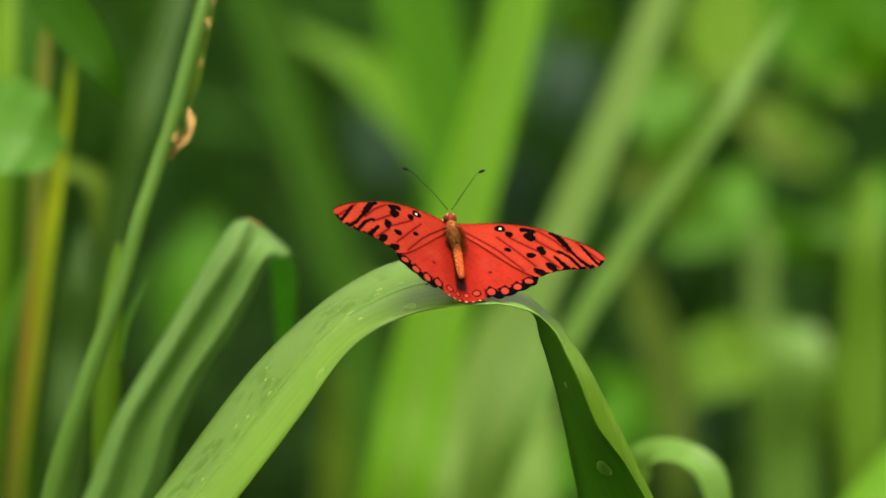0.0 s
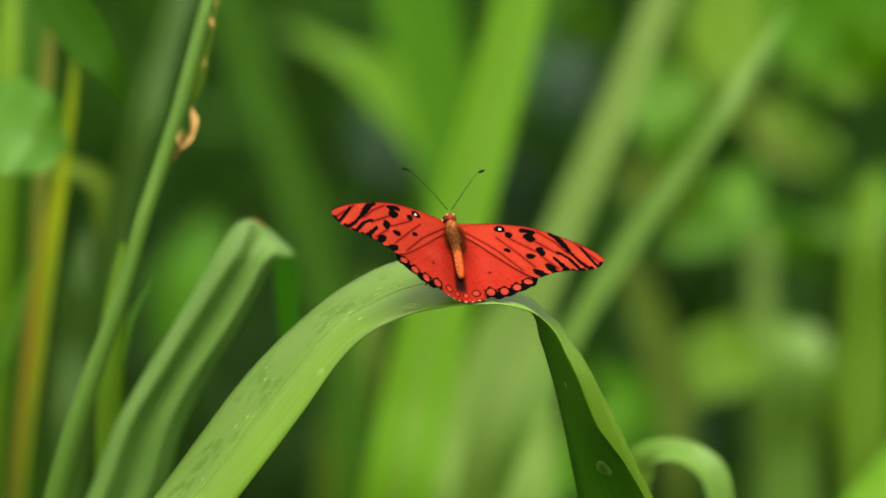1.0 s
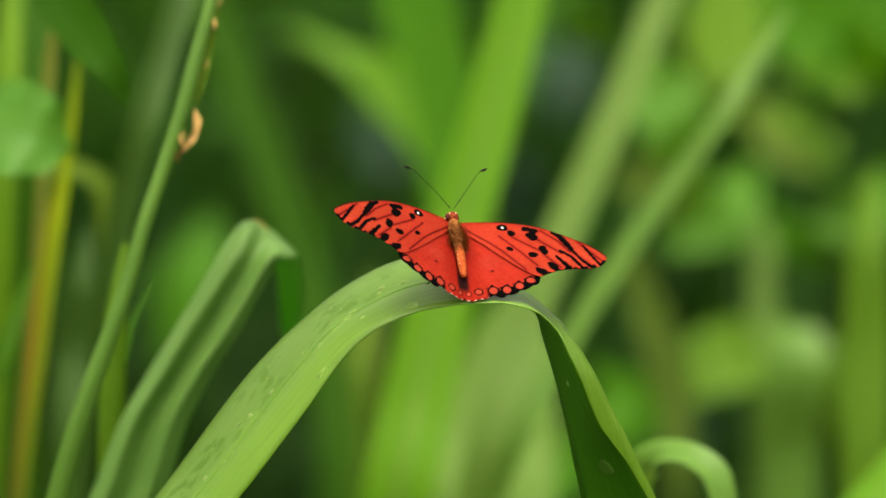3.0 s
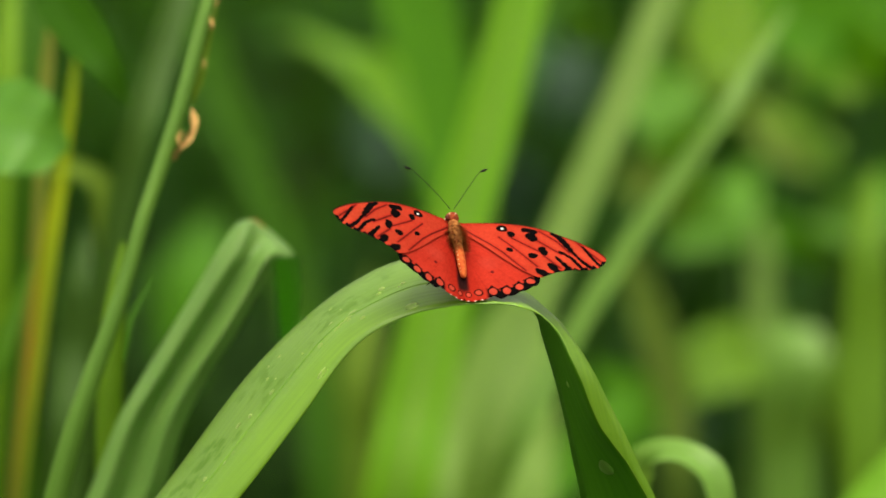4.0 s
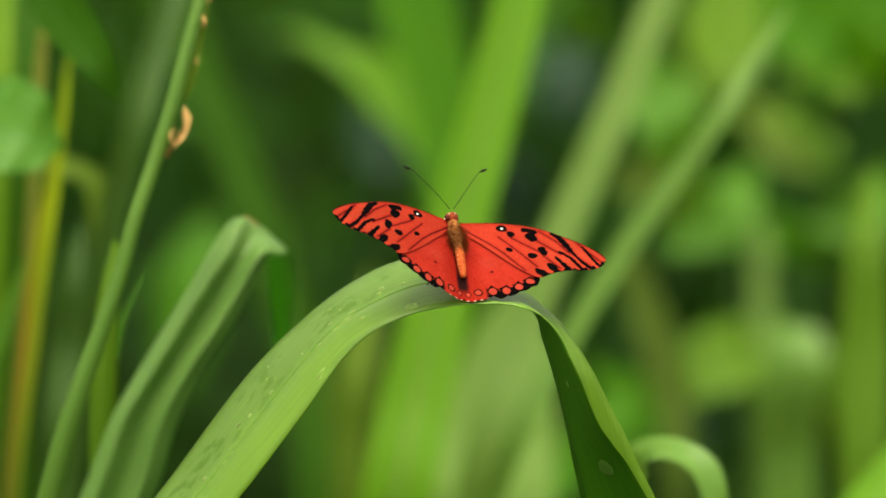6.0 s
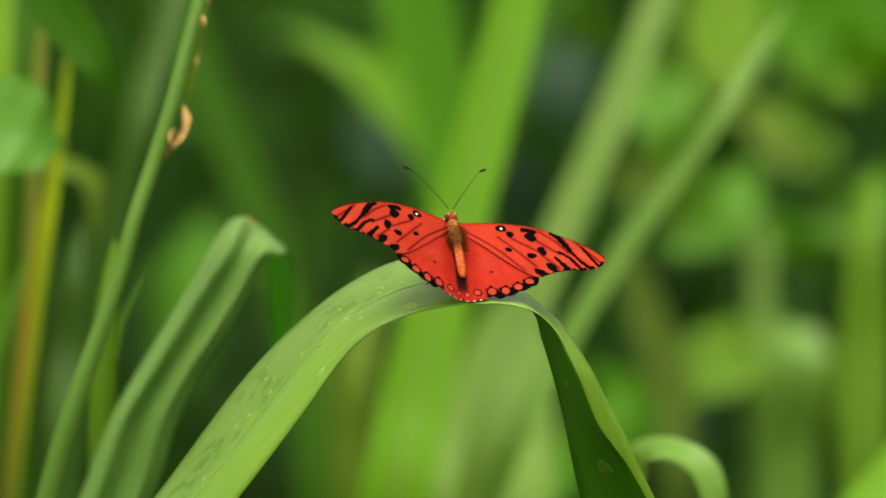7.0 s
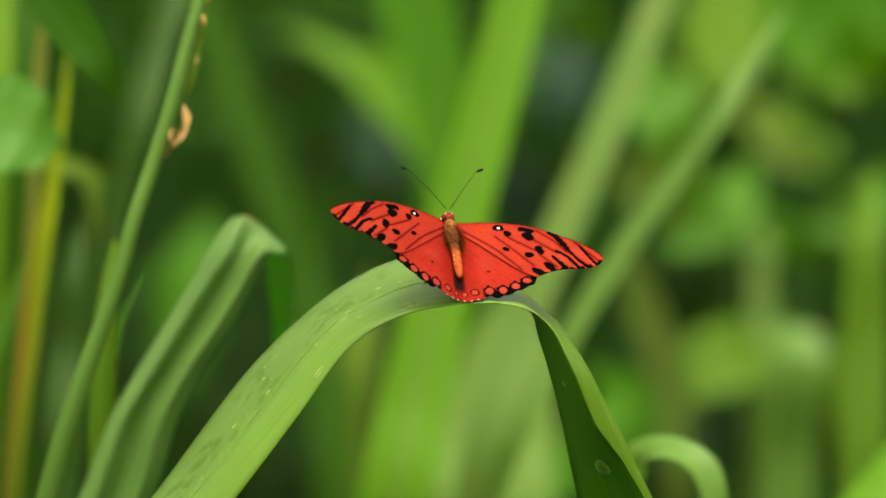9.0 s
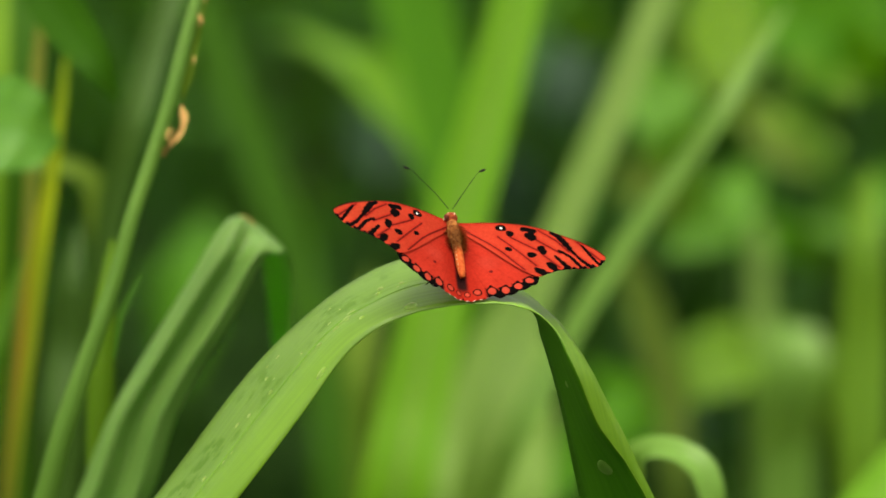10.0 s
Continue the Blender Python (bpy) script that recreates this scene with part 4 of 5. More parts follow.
def rear_plants():
    simple_plant("wide bright green grass blade leaning", "grass", (-0.108, 2.322, 0),
        [([(-0.108, 2.322, 0), (-0.06417, 2.225, 0.4), (-0.0159, 2.0833, 0.6197), (-0.0083, 2.0885, 0.6571), (0.0030, 2.0953, 0.7057), (0.0162, 2.1016, 0.7506), (0.0257, 2.1069, 0.7879), (0.0332, 2.1111, 0.8178)], [0.012865, 0.017689, 0.024122, 0.023318, 0.020905, 0.018493, 0.016885, 0.014473], BRIGHT, (0.15, -1, 0.35), 0.08)], (), "rear")
    simple_plant("pale green grass blade leaning far over", "grass", (-0.06524, 2.392, 0),
        [([(-0.06524, 2.392, 0), (0, 2.322, 0.4), (0.0129, 2.1509, 0.6153), (0.0294, 2.1590, 0.6732), (0.0440, 2.1639, 0.7079), (0.0596, 2.1688, 0.7426), (0.0713, 2.1729, 0.7715), (0.0830, 2.1775, 0.8043)], [0.0097819, 0.013695, 0.015651, 0.014184, 0.013206, 0.012227, 0.011739, 0.0097819], PALE, (-0.1, -1, 0.5), 0.1)], (), "rear")
    simple_plant("pale green grass blade between the leaning ones", "grass", (0, 2.536, 0),
        [([(0, 2.536, 0), (0.0179, 2.2429, 0.5782), (0.0203, 2.2485, 0.6185), (0.0252, 2.2528, 0.6487), (0.0333, 2.2570, 0.6789)], [0.024239, 0.041551, 0.041551, 0.029432, 0.0034626], PALE, (0.1, -1, 0.3), 0.1)], (), "rear")
    simple_plant("long pale grass blade leaning to the side", "grass", (-0.02145, 2.252, 0),
        [([(-0.02145, 2.252, 0), (0, 2.184, 0.5), (0.0212, 2.0196, 0.6462), (0.0413, 2.0252, 0.6860), (0.0596, 2.0293, 0.7150), (0.0779, 2.0328, 0.7403), (0.0925, 2.0356, 0.7602), (0.1045, 2.0514, 0.7769), (0.1140, 2.0667, 0.7901)], [0.0073758, 0.0084295, 0.0089564, 0.0082188, 0.0077973, 0.0073758, 0.0063221, 0.0042148, 0.0010537], STALK, (-0.3, -1, 0.6), 0.15)], (), "rear")
    simple_plant("broad green blade reaching across", "grass", (-0.02, 2.95, 0),
        [([(-0.02, 2.95, 0), (-0.006, 2.85, 0.5), (0.0082, 2.67, 0.642), (0.0019, 2.667, 0.6685), (-0.0225, 2.6673, 0.6955), (-0.0440, 2.6692, 0.7085), (-0.0687, 2.7006, 0.7160)], [0.011, 0.0155, 0.022, 0.029, 0.0258, 0.0085, 0.0010], BRIGHT, (-0.1, -0.9, 0.4), 0.08)], (), "far")
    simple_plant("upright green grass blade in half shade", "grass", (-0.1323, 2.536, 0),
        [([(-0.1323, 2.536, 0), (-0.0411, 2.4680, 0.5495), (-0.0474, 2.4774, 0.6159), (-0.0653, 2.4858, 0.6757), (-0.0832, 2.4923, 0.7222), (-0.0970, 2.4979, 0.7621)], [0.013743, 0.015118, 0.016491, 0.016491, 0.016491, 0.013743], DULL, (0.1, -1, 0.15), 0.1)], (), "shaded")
    simple_plant("upright green grass blade behind the leaning one", "grass", (-0.01134, 2.836, 0),
        [([(-0.01134, 2.836, 0), (0.0061, 2.5820, 0.6233), (0.0002, 2.5917, 0.6924), (-0.0114, 2.5982, 0.7385), (-0.0184, 2.6020, 0.7661)], [0.017765, 0.022207, 0.026648, 0.031089, 0.026648], BROAD, (0.1, -1, 0.3), 0.1)], (), "far")
    simple_plant("broad bright leaf blade pointing down", "plant", (0.2696, 3.136, 0),
        [([(0.1502, 3.02, 0.7205), (0.1368, 2.96, 0.6994), (0.1299, 2.92, 0.6851), (0.1311, 2.9, 0.6715), (0.1344, 2.9, 0.6519)], [0.034, 0.042, 0.040, 0.028, 0.0011], LIME, (0.1, -0.8, 0.6), 0.1)],
        [([(0.2696, 3.136, 0), (0.2453, 3.159, 0.6), (0.1942, 3.16, 0.6763), (0.1697, 3.08, 0.7204), (0.1502, 3.02, 0.7205)], [0.0036, 0.0036, 0.0030, 0.0024, 0.0024], DULL)], "far", "broad_leaved_plant")
    simple_plant("green leaf with a round outline in the thicket", "plant", (0.1588, 2.836, 0),
        [([(0.1038, 2.5875, 0.6624), (0.0941, 2.5175, 0.6921), (0.0873, 2.5200, 0.7100), (0.0828, 2.5222, 0.7257)], [0.0044101, 0.026461, 0.028666, 0.0022051], GRASS, (0.1, -1, 0.2), 0.1)],
        [([(0.1588, 2.836, 0), (0.1147, 2.7270, 0.5772), (0.1044, 2.6022, 0.6605)], [0.0033357, 0.0033357, 0.0022238], DULL)], "far", "broad_leaved_plant")
    simple_plant("olive leaf fading in the thicket", "plant", (0.2336, 3.154, 0),
        [([(0.1761, 2.8126, 0.6356), (0.1565, 2.7385, 0.6589), (0.1418, 2.7400, 0.6698), (0.1295, 2.7411, 0.6771)], [0.004505, 0.02703, 0.029283, 0.0033788], OLIVE, (0, -0.8, 0.7), 0.08)],
        [([(0.2336, 3.154, 0), (0.1911, 2.9576, 0.5415), (0.1783, 2.8280, 0.6336)], [0.0034081, 0.0034081, 0.0022721], OLIVE)], "far", "broad_leaved_plant")
    simple_plant("upright green grass blade at the thicket's side", "grass", (0.1836, 2.322, 0),
        [([(0.1836, 2.322, 0), (0.1453, 2.1498, 0.6076), (0.1457, 2.1580, 0.6654), (0.1463, 2.1628, 0.7002), (0.1491, 2.1932, 0.7198)], [0.013534, 0.016917, 0.016917, 0.013534, 0.0022557], FRESH, (0.2, -1, -0.1), 0.1)], (), "far")
    simple_plant("broad grass blade with a pale blunt tip", "grass", (0.1414, 2.463, 0),
        [([(0.1414, 2.463, 0), (0.1362, 2.44, 0.5546), (0.136, 2.44, 0.5793), (0.1357, 2.43, 0.6011), (0.1369, 2.43, 0.6166), (0.1391, 2.44, 0.6273)], [0.017, 0.020, 0.022, 0.025, 0.027, 0.016], STALK, (0.1, -1, 0.25), 0.1)], (), "far")
    simple_plant("yellow-green grass blade drooping sideways", "grass", (0.1714, 2.763, 0),
        [([(0.1714, 2.763, 0), (0.1798, 2.66, 0.5145), (0.1708, 2.64, 0.5617), (0.1528, 2.62, 0.5866), (0.1295, 2.58, 0.5948), (0.11, 2.56, 0.5919), (0.0893, 2.56, 0.5762)], [0.010, 0.012, 0.018, 0.028, 0.036, 0.032, 0.010], FRESH, (0.0, -0.8, 0.6), 0.1)], (), "far")
    simple_plant("thin pale grass stem", "grass", (0.1277, 2.609, 0), (),
        [([(0.1439, 2.993, 0), (0.1325, 2.5868, 0.5516), (0.1325, 2.5934, 0.5979), (0.1320, 2.5986, 0.6350), (0.1313, 2.6002, 0.6466)], [0.0044476, 0.0061154, 0.0061154, 0.0055595, 0.0022238], PALE)], "far")
    simple_plant("withered olive-brown grass stem", "grass", (0.1118, 2.684, 0),
        [([(0.1118, 2.684, 0), (0.0925, 2.4254, 0.5573), (0.0892, 2.4315, 0.6008), (0.0804, 2.4358, 0.6313), (0.0716, 2.4394, 0.6574)], [0.0054742, 0.0076639, 0.014233, 0.015328, 0.006569], OLIVE, (0, -1, 0.4), 0.1)], (), "far")
    simple_plant("pale leaf curled over in an arch", "grass", (0.05219, 1.983, 0),
        [([(0.05219, 1.983, 0), (0.05719, 1.944, 0.45), (0.0526, 1.735, 0.6657), (0.0527, 1.733, 0.6837), (0.0544, 1.728, 0.6957), (0.0601, 1.722, 0.7015), (0.0677, 1.716, 0.7016), (0.0735, 1.712, 0.6977), (0.0762, 1.71, 0.6894), (0.0776, 1.712, 0.678)], [0.0051, 0.0061, 0.0076, 0.0086, 0.0096, 0.0090, 0.0088, 0.0092, 0.0082, 0.0010], STALK, (0.35, -0.75, 0.6), 0.12)], (), "left")
    simple_plant("bright grass blade rising at a slant", "grass", (0.06348, 2.116, 0),
        [([(0.06348, 2.116, 0), (0.1045, 1.9486, 0.6138), (0.1258, 1.9515, 0.6348), (0.1452, 1.9547, 0.6576), (0.1665, 1.9587, 0.6856)], [0.010439, 0.014614, 0.016702, 0.014614, 0.0083511], BRIGHT, (-0.1, -0.8, 0.6), 0.12)], (), "far")
    simple_plant("dark green blade low in the shade", "grass", (0, 2.684, 0),
        [([(0, 2.684, 0), (0.0162, 2.3521, 0.5490), (0.0461, 2.3571, 0.5849), (0.0610, 2.3595, 0.6018), (0.0725, 2.3894, 0.6099)], [0.015264, 0.019625, 0.019625, 0.015264, 0.0032708], BROAD, (-0.2, -0.8, 0.6), 0.12)], (), "far")
    simple_plant("broad green leaf low behind the bent leaf", "plant", (-0.1989, 3.084, 0),
        [([(-0.1203, 2.9, 0.5265), (-0.1188, 2.9, 0.5531), (-0.1149, 2.905, 0.5788), (-0.1078, 2.93, 0.6058)], [0.0043, 0.028, 0.033, 0.0026], BROAD, (0, -0.9, 0.3), 0.1)],
        [([(-0.1989, 3.084, 0), (-0.122, 2.92, 0.4965), (-0.1203, 2.9, 0.5265)], [0.0033, 0.0028, 0.0017], DULL)], "far", "broad_leaved_plant")
    simple_plant("mid-green grass blade beside the bright one", "grass", (-0.07, 2.60, 0),
        [([(-0.07, 2.60, 0), (-0.0406, 2.52, 0.54), (-0.0388, 2.52, 0.5678), (-0.036, 2.52, 0.5909), (-0.032, 2.53, 0.6101), (-0.028, 2.55, 0.6326)], [0.014, 0.019, 0.020, 0.018, 0.012, 0.001], OLIVE_LIGHT, (0.1, -1, 0.0), 0.1)], (), "far")
    leafy_stem("green leaf high in the thicket", (0.3271, 3.154, 0), [(0.2013, 2.8186, 0.6782), (0.1762, 2.7445, 0.7015), (0.1565, 2.7465, 0.7161), (0.1368, 2.7496, 0.7381)], [0.004505, 0.033788, 0.038293, 0.004505], BROAD)
    leafy_stem("green leaf at the top of the thicket", (0.3202, 3.32, 0), [(0.2178, 2.9822, 0.7159), (0.1939, 2.9006, 0.7028), (0.1835, 2.8985, 0.6874), (0.1705, 2.8948, 0.6617)], [0.0045706, 0.03885, 0.034279, 0.0034279], BROAD)
    leafy_stem("green leaf beside the leaning blade", (0.05841, 3.154, 0), [(0.0698, 2.8207, 0.6932), (0.0581, 2.7465, 0.7161), (0.0495, 2.7483, 0.7283), (0.0359, 2.7507, 0.7454)], [0.0033788, 0.024778, 0.02703, 0.0033788], DULL)
    leafy_stem("green leaf in the middle of the thicket", (0.2103, 3.154, 0), [(0.1761, 2.8074, 0.5980), (0.1516, 2.7332, 0.6211), (0.1344, 2.7339, 0.6260), (0.1147, 2.7332, 0.6211)], [0.0033788, 0.020273, 0.020273, 0.0022525], BROAD)
    leafy_stem("bright leaf under the arch", (0.1134, 2.836, 0), [(0.0669, 2.4989, 0.5600), (0.0783, 2.5017, 0.5801), (0.0715, 2.5033, 0.5913), (0.0579, 2.5049, 0.6025)], [0.0033076, 0.01764, 0.019846, 0.0022051], BROAD)
    leafy_stem("green leaf beside the long pale blade", (0.1842, 2.993, 0), [(0.1355, 2.6627, 0.6623), (0.1201, 2.5868, 0.6578), (0.1085, 2.5852, 0.6463), (0.0922, 2.5836, 0.6348)], [0.003331, 0.022207, 0.024427, 0.0022207], GRASS)
    leafy_stem("yellow-green leaf at the thicket's edge", (0.3504, 3.154, 0), [(0.2165, 2.8133, 0.6406), (0.1934, 2.7356, 0.6382), (0.1762, 2.7342, 0.6284), (0.1590, 2.7339, 0.6260)], [0.0033788, 0.024778, 0.022525, 0.0022525], GRASS)
    leafy_stem("olive leaf fading low down", (0.2336, 3.154, 0), [(0.1204, 2.8091, 0.6106), (0.0999, 2.7359, 0.6406), (0.0852, 2.7366, 0.6455), (0.0728, 2.7363, 0.6430)], [0.0033788, 0.024778, 0.024778, 0.0022525], OLIVE)
    # Added leaves whose dark bluish colour stands in for shaded gaps.
    leafy_stem("added leaf toned like the bluish shade behind the leaning blade", (0.12, 3.6, 0), [(0.0769, 3.35, 0.6508), (0.068, 3.28, 0.6403), (0.0632, 3.26, 0.6249), (0.0589, 3.26, 0.6042)], [0.004, 0.030, 0.036, 0.003], BLUISH)
    leafy_stem("added leaf toned like the bluish shade of the thicket", (-0.05, 3.6, 0), [(-0.0493, 3.35, 0.6085), (-0.0365, 3.28, 0.6018), (-0.0246, 3.26, 0.5954), (-0.0114, 3.26, 0.5865)], [0.004, 0.030, 0.034, 0.003], BLUISH)
    leafy_stem("added leaf toned like the bluish haze between the leaning blades", (0.08, 3.6, 0), [(0.0501, 3.35, 0.5295), (0.0416, 3.28, 0.5572), (0.0384, 3.26, 0.5747), (0.0428, 3.26, 0.5924)], [0.004, 0.034, 0.036, 0.003], BLUISH)
    leafy_stem("added leaf toned like the bluish shade low down", (0.25, 3.5, 0), [(0.1605, 3.25, 0.4366), (0.1426, 3.18, 0.459), (0.1317, 3.16, 0.4682), (0.1188, 3.16, 0.4696)], [0.004, 0.026, 0.028, 0.003], BLUISH)
    # Added plant: its round leaves stand in for blurred pale discs.
    spray = simple_plant("added thin-stemmed plant with small round leaves in place of blurred discs", "plant", (0.2762, 2.993, 0), (),
        [([(0.2762, 2.993, 0), (0.1878, 2.6787, 0.5602), (0.1762, 2.6583, 0.6315), (0.1594, 2.6640, 0.6718), (0.1427, 2.6673, 0.6955)], [0.0033547, 0.0033547, 0.0027956, 0.0022365, 0.0011182], DULL)], "far", "broad_leaved_plant")
    for x, y, dx, dy in ((1388, 205, -18, -14), (1430, 232, 14, -22), (1466, 262, 22, 4), (1452, 290, -16, 18), (1500, 150, 20, -14), (1420, 118, -12, -20), (1506, 372, 18, -12)):
        near = Vector((0.1594, 2.6640, 0.6718))
        at = near + Vector(((x - 1450) * 0.000235, 0, (250 - y) * 0.000235))
        way = Vector((dx, 0, -dy)) * 0.000235
        blade("leaf", [at - way, at, at + way], [0.0011182, 0.012301, 0.013978, 0.011182, 0.0011182], FRESH, spray, (0.1, -0.8, 0.6), 0.06, "added small round leaf standing in for a blurred pale disc", 16, 7)


rear_plants()


# ---- thicket: leaves nobody could count, and the grass floor ----
def scatter(name, count, box, size, material, label, category, seed, stalks=0, clear=0.0):
    rng = np.random.default_rng(seed)
    verts, quads, uvs = [], [], []
    (x0, x1), (y0, y1), (z0, z1) = box
    for _ in range(count):
        at = Vector((rng.uniform(x0, x1), rng.uniform(y0, y1), z0 + (z1 - z0) * rng.uniform() ** 0.9))
        if clear and math.hypot(at.x, at.y - 1.6) < clear + 0.9 * noise.noise(Vector((at.x * 0.7, at.y * 0.7, 4.0))):
            continue
        length = rng.uniform(*size)
        wide = length * rng.uniform(0.13, 0.30)
        turn = Euler((rng.uniform(-1.1, 0.5), rng.uniform(-0.8, 0.8), rng.uniform(0, 6.28)))
        n = len(verts)
        steps = 6
        for i in range(steps):
            u = i / (steps - 1)
            w = wide * math.sin(math.pi * min(0.97, 0.06 + 0.94 * u)) ** 0.7 / 2
            for v in (-1, 0, 1):
                p = Vector((v * w, (u - 0.5) * length, abs(v) * w * 0.35 - 0.35 * length * u * u))
                p.rotate(turn)
                verts.append(at + p)
                uvs.append((u * length, v * w))
        for i in range(steps - 1):
            for j in range(2):
                a = n + i * 3 + j
                quads.append((a, a + 1, a + 4, a + 3))
    for _ in range(stalks):
        foot = Vector((rng.uniform(x0, x1), rng.uniform(y0, y1), 0))
        top = foot + Vector((rng.uniform(-0.15, 0.15), rng.uniform(-0.1, 0.1), rng.uniform(z0 + 0.3 * (z1 - z0), z1)))
        n = len(verts)
        for u in (0, 0.5, 1):
            for b in range(3):
                verts.append(foot.lerp(top, u) + Vector((math.cos(b * 2.1), math.sin(b * 2.1), 0)) * 0.004 * (1 - 0.6 * u))
                uvs.append((u, b * 0.004))
        quads += [(n + 3 * i + j, n + 3 * i + (j + 1) % 3, n + 3 * i + 3 + (j + 1) % 3, n + 3 * i + 3 + j) for i in range(2) for j in range(3)]
    mesh = bpy.data.meshes.new(name)
    mesh.from_pydata([tuple(v) for v in verts], [], quads)
    layer = mesh.uv_layers.new(name="UVMap")
    index = np.empty(len(mesh.loops), int)
    mesh.loops.foreach_get("vertex_index", index)
    layer.data.foreach_set("uv", np.array(uvs)[index].ravel())
    tagged(link(name, mesh, material), label, category, kind="stuff")


scatter("thicket", 9000, ((-1.8, 1.8), (4.4, 6.6), (0.0, 1.3)), (0.08, 0.20), THICKET, "dense dark green thicket of leaves", "thicket", 3, 260)
# Unseen canopy added above the view; it shades the growth below.
scatter("thicket_tops", 2200, ((-1.9, 1.9), (2.9, 6.4), (0.85, 1.35)), (0.08, 0.20), THICKET, "unseen leaf canopy added to shade the undergrowth", "thicket", 7, 120)
scatter("undergrowth", 2200, ((-1.2, 1.2), (3.4, 4.4), (0.0, 0.43)), (0.08, 0.16), SHADED, "low undergrowth, coloured dark for the deep shade", "undergrowth", 5, 120)


# the same tall growth, added all around the camera's clearing to block low sky
for seed, box in enumerate((((-7.0, 7.0), (-6.5, 0.0), (0.0, 1.7)), ((-7.0, -1.4), (0.0, 7.0), (0.0, 1.7)), ((1.4, 7.0), (0.0, 7.0), (0.0, 1.7)), ((-7.0, 7.0), (7.0, 10.5), (0.0, 1.6)))):
    scatter("thicket", 6500, box, (0.14, 0.34), THICKET, "dense green growth added around the clearing to block low sky", "thicket", 21 + seed, 60, 2.9)
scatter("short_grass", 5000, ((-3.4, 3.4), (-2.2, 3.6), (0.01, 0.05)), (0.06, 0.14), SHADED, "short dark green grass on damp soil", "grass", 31)


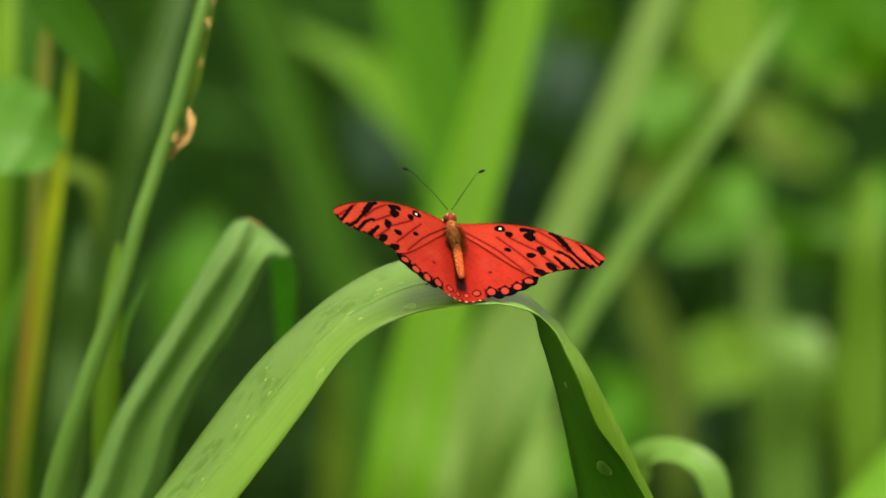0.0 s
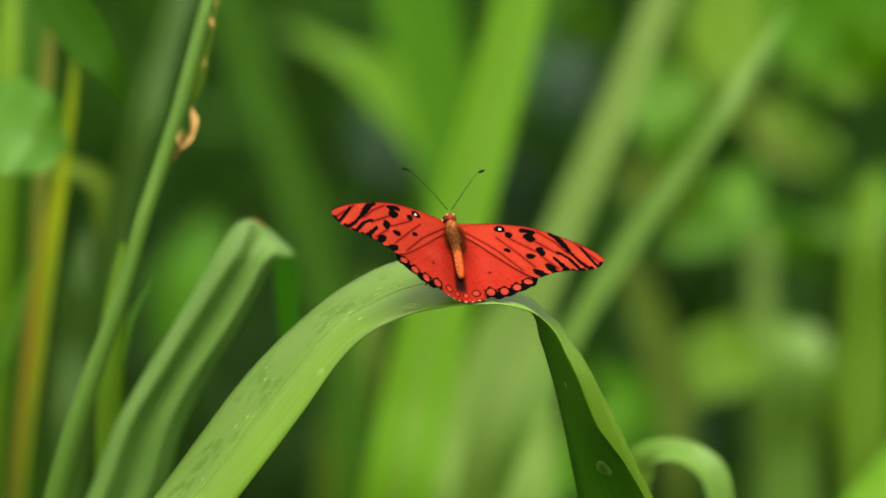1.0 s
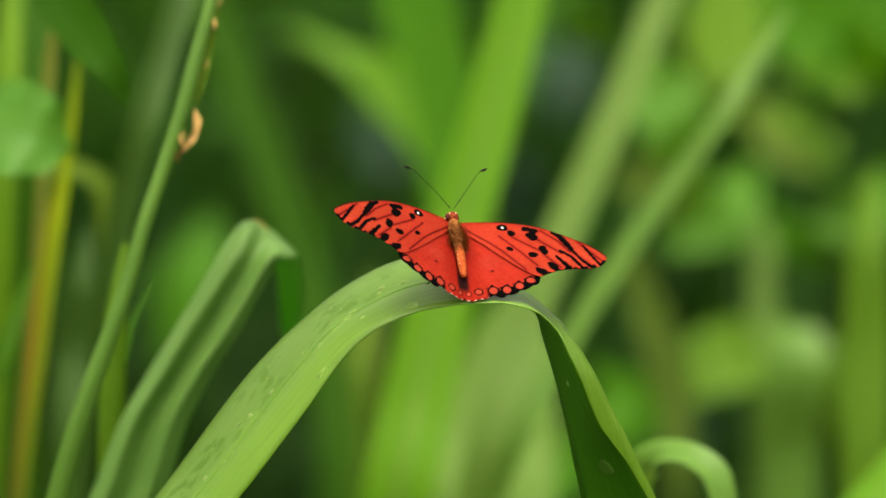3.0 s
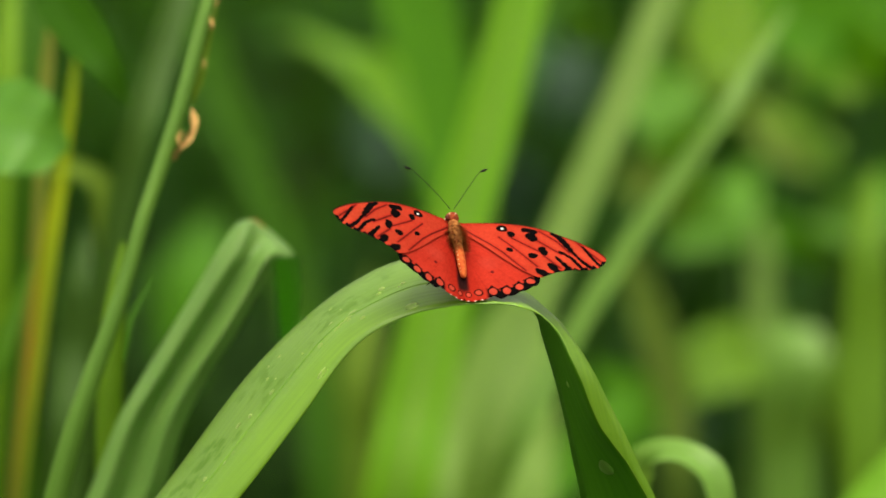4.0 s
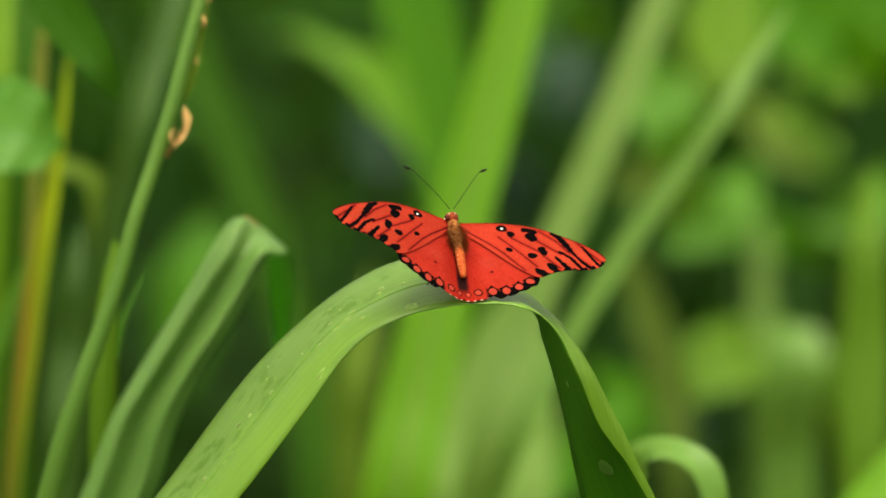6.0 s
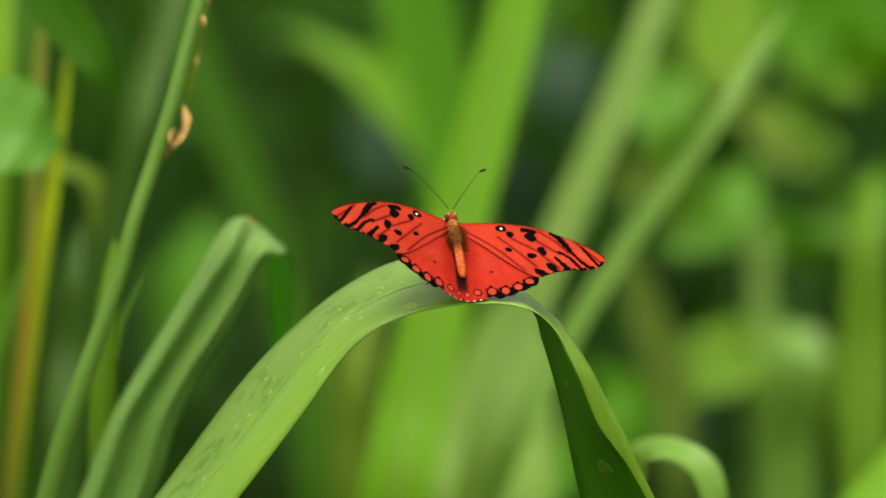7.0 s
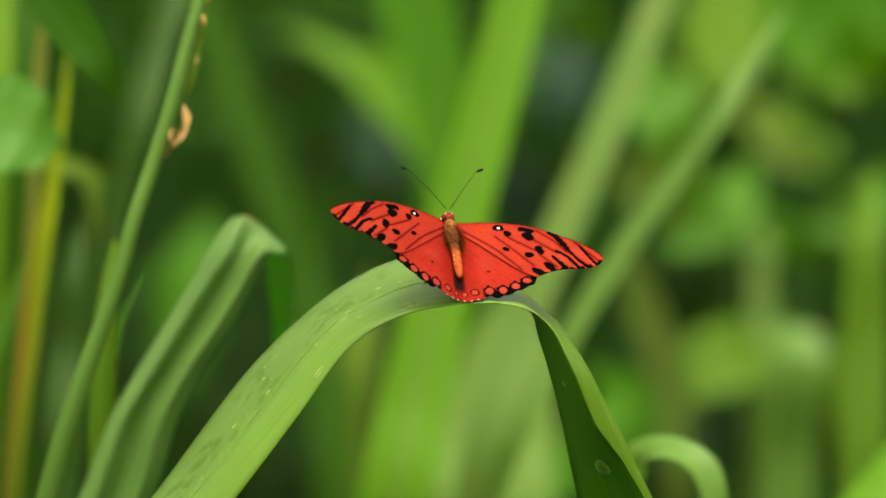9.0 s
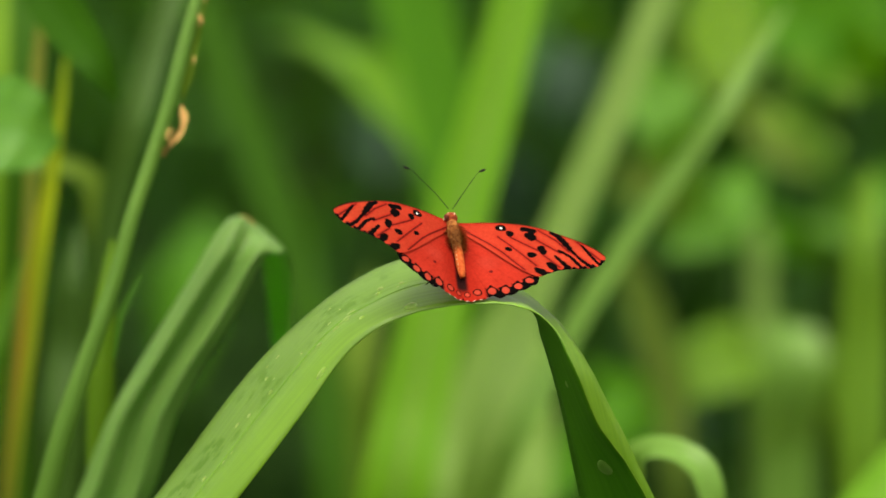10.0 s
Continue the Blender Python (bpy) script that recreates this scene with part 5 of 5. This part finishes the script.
# ---- wind sways the plants; each swings from its foot ----
SWAY = {
    "perch": [(0, -0.53, -0.22), (0.1, -0.74, -0.18), (0.2, -0.11, -0.13), (0.3, 0.45, -0.09), (0.4, 0.31, -0.04), (0.5, 0.10, -0.00), (0.6, -0.39, -0.04), (0.7, -0.25, -0.09), (0.8, 0.17, -0.13), (0.9, 0.24, -0.18), (1, -0.60, -0.22), (1.1, -0.95, -0.18), (1.2, -0.25, -0.13), (1.3, 0.17, -0.09), (1.4, 0.31, -0.04), (1.5, 0.10, -0.00), (1.6, -0.25, 0.00), (1.7, -0.11, 0.00), (1.8, 0.31, 0.00), (1.9, 0.31, 0.00), (2, 0.03, -0.00), (2.1, -0.11, 0.04), (2.2, 0.17, 0.09), (2.3, 0.45, 0.13), (2.4, 0.52, 0.18), (2.5, 0.45, 0.22), (2.6, 0.03, 0.21), (2.7, 0.03, 0.19), (3.8, 0.10, 0.03), (3.9, 0.17, 0.01), (4, 0.00, -0.00), (4.1, -0.46, -0.04), (4.2, -0.18, -0.08), (4.3, 0.17, -0.13), (4.4, 0.03, -0.17), (4.5, -0.25, -0.21), (4.6, -0.11, -0.17), (4.7, 0.17, -0.13), (4.8, -0.04, -0.08), (4.9, -0.11, -0.04), (5, -0.39, -0.00), (5.1, -0.25, 0.00), (5.2, 0.45, 0.00), (5.3, 0.17, 0.00), (5.4, -0.46, 0.00), (5.5, -0.32, -0.00), (5.6, 0.03, 0.00), (5.7, 0.03, 0.00), (6.8, -0.60, 0.00), (6.9, -0.39, 0.00), (7, -0.25, -0.00), (7.1, -0.67, -0.04), (7.2, -0.46, -0.08), (7.3, -0.25, -0.13), (7.4, -0.25, -0.17), (7.5, -0.67, -0.21), (7.6, -0.88, -0.21), (7.7, -0.53, -0.21), (7.8, 0.17, -0.22), (7.9, -0.25, -0.22), (8, -1.16, -0.22), (8.1, -0.95, -0.14), (8.2, 0.17, -0.05), (8.3, 0.10, -0.11), (8.4, -0.81, -0.16), (8.5, -1.09, -0.22), (8.6, -0.04, -0.18), (8.7, 0.10, -0.13), (8.8, -0.39, -0.09), (8.9, -0.67, -0.04), (9, -0.95, -0.00), (9.1, -0.60, 0.00), (9.2, -0.39, 0.00), (9.3, -0.53, 0.00), (9.4, -0.88, 0.00), (9.5, -0.81, -0.00), (9.6, -0.53, 0.00), (9.7, -0.39, 0.00), (9.8, -0.46, 0.00), (9.9, -0.39, 0.00), (10, -0.32, -0.00)],
    "left": [(0, -0.93, -0.00), (0.5, -0.47, -0.00), (1, 0.00, -0.00), (1.5, 0.45, -0.22), (2, 0.22, -0.22), (2.5, 0.92, -0.22), (4, 0.00, -0.00), (4.5, 0.00, -0.00), (5, -0.69, 0.22), (5.5, -1.62, 0.45), (7, -2.07, 0.46), (7.5, -1.85, 0.46), (8, -2.07, 0.69), (8.5, -2.07, 0.69), (9, -2.07, 0.69), (9.5, -2.76, 0.69), (10, -2.76, 0.69)],
    "rear": [(0, -0.35, -0.00), (0.5, -0.24, -0.00), (1, -0.35, -0.00), (1.5, -0.46, -0.00), (2, 0.35, 0.00), (2.5, 0.00, 0.00), (4, 0.00, -0.00), (4.5, 0.23, -0.00), (5, -0.23, 0.00), (5.5, -0.46, -0.00), (7, -0.81, -0.00), (7.5, -1.16, -0.00), (8, -0.93, -0.00), (8.5, -1.28, 0.00), (9, -0.93, 0.00), (9.5, -0.81, 0.00), (10, -1.04, 0.00)],
    "shaded": [(0, 18.1, 0), (0.8, 11.1, 0), (1.6, 1.0, 0), (2.4, 2.3, 0), (3.8, -6.8, 0), (4.4, -11.1, 0), (5, -12.8, 0), (5.6, -14.6, 0), (6.8, -13.8, 0), (7.2, -13.8, 0), (7.6, -10.1, 0), (8, -3.5, 0), (8.5, -4.0, 0), (9, -2.8, 0), (9.5, -4.0, 0), (10, -3.5, 0)],
    "far": [(0, -0.53, -0.00), (0.5, -0.43, 0.00), (1, -0.43, 0.00), (1.5, -0.11, -0.00), (2, 0.32, 0.00), (2.5, 0.32, 0.00), (4, 0.00, -0.00), (4.5, 0.10, 0.00), (5, -0.42, 0.00), (5.5, -0.42, -0.00), (7, -0.74, -0.00), (7.5, -1.27, 0.00), (8, -1.06, 0.00), (8.5, -1.16, 0.00), (9, -0.84, 0.00), (9.5, -0.95, 0.00), (10, -1.06, 0.00)],
}
# degrees by which the wings lift above their rest
FLUTTER = [(0, 1.4), (0.5, 1.7), (1, 0.4), (1.5, 0.4), (2, -0.2), (2.5, 0.6), (4, 0), (4.5, -0.3), (5, 0), (5.5, 0), (7, -0.1), (7.5, 0.2), (7.7, 0.2), (7.8, 1.8), (8, 3.3), (8.2, 3.8), (8.3, 3.2), (8.45, 0.9), (9, 1), (9.5, 1), (10, 1)]
LEVEL = 0.78  # height at which the shifts hold


def motions():
    for ob, way in MOVERS.items():
        rest = ob.matrix_world.copy()
        rows = []
        for t, dx, dz in SWAY[way]:
            swing = Matrix.Rotation(dx / LEVEL / 1000, 4, "Y")
            swing.translation = (0, 0, dz / 1000)
            foot = Matrix.Translation((rest.translation.x, rest.translation.y, 0))
            rows.append((t, foot @ swing @ foot.inverted() @ rest))
        walk(ob, rows)
    for ob, side in WINGS:
        walk(ob, [(t, pose(0, 0, 0, 0, -side * lift, 0)) for t, lift in FLUTTER])


motions()
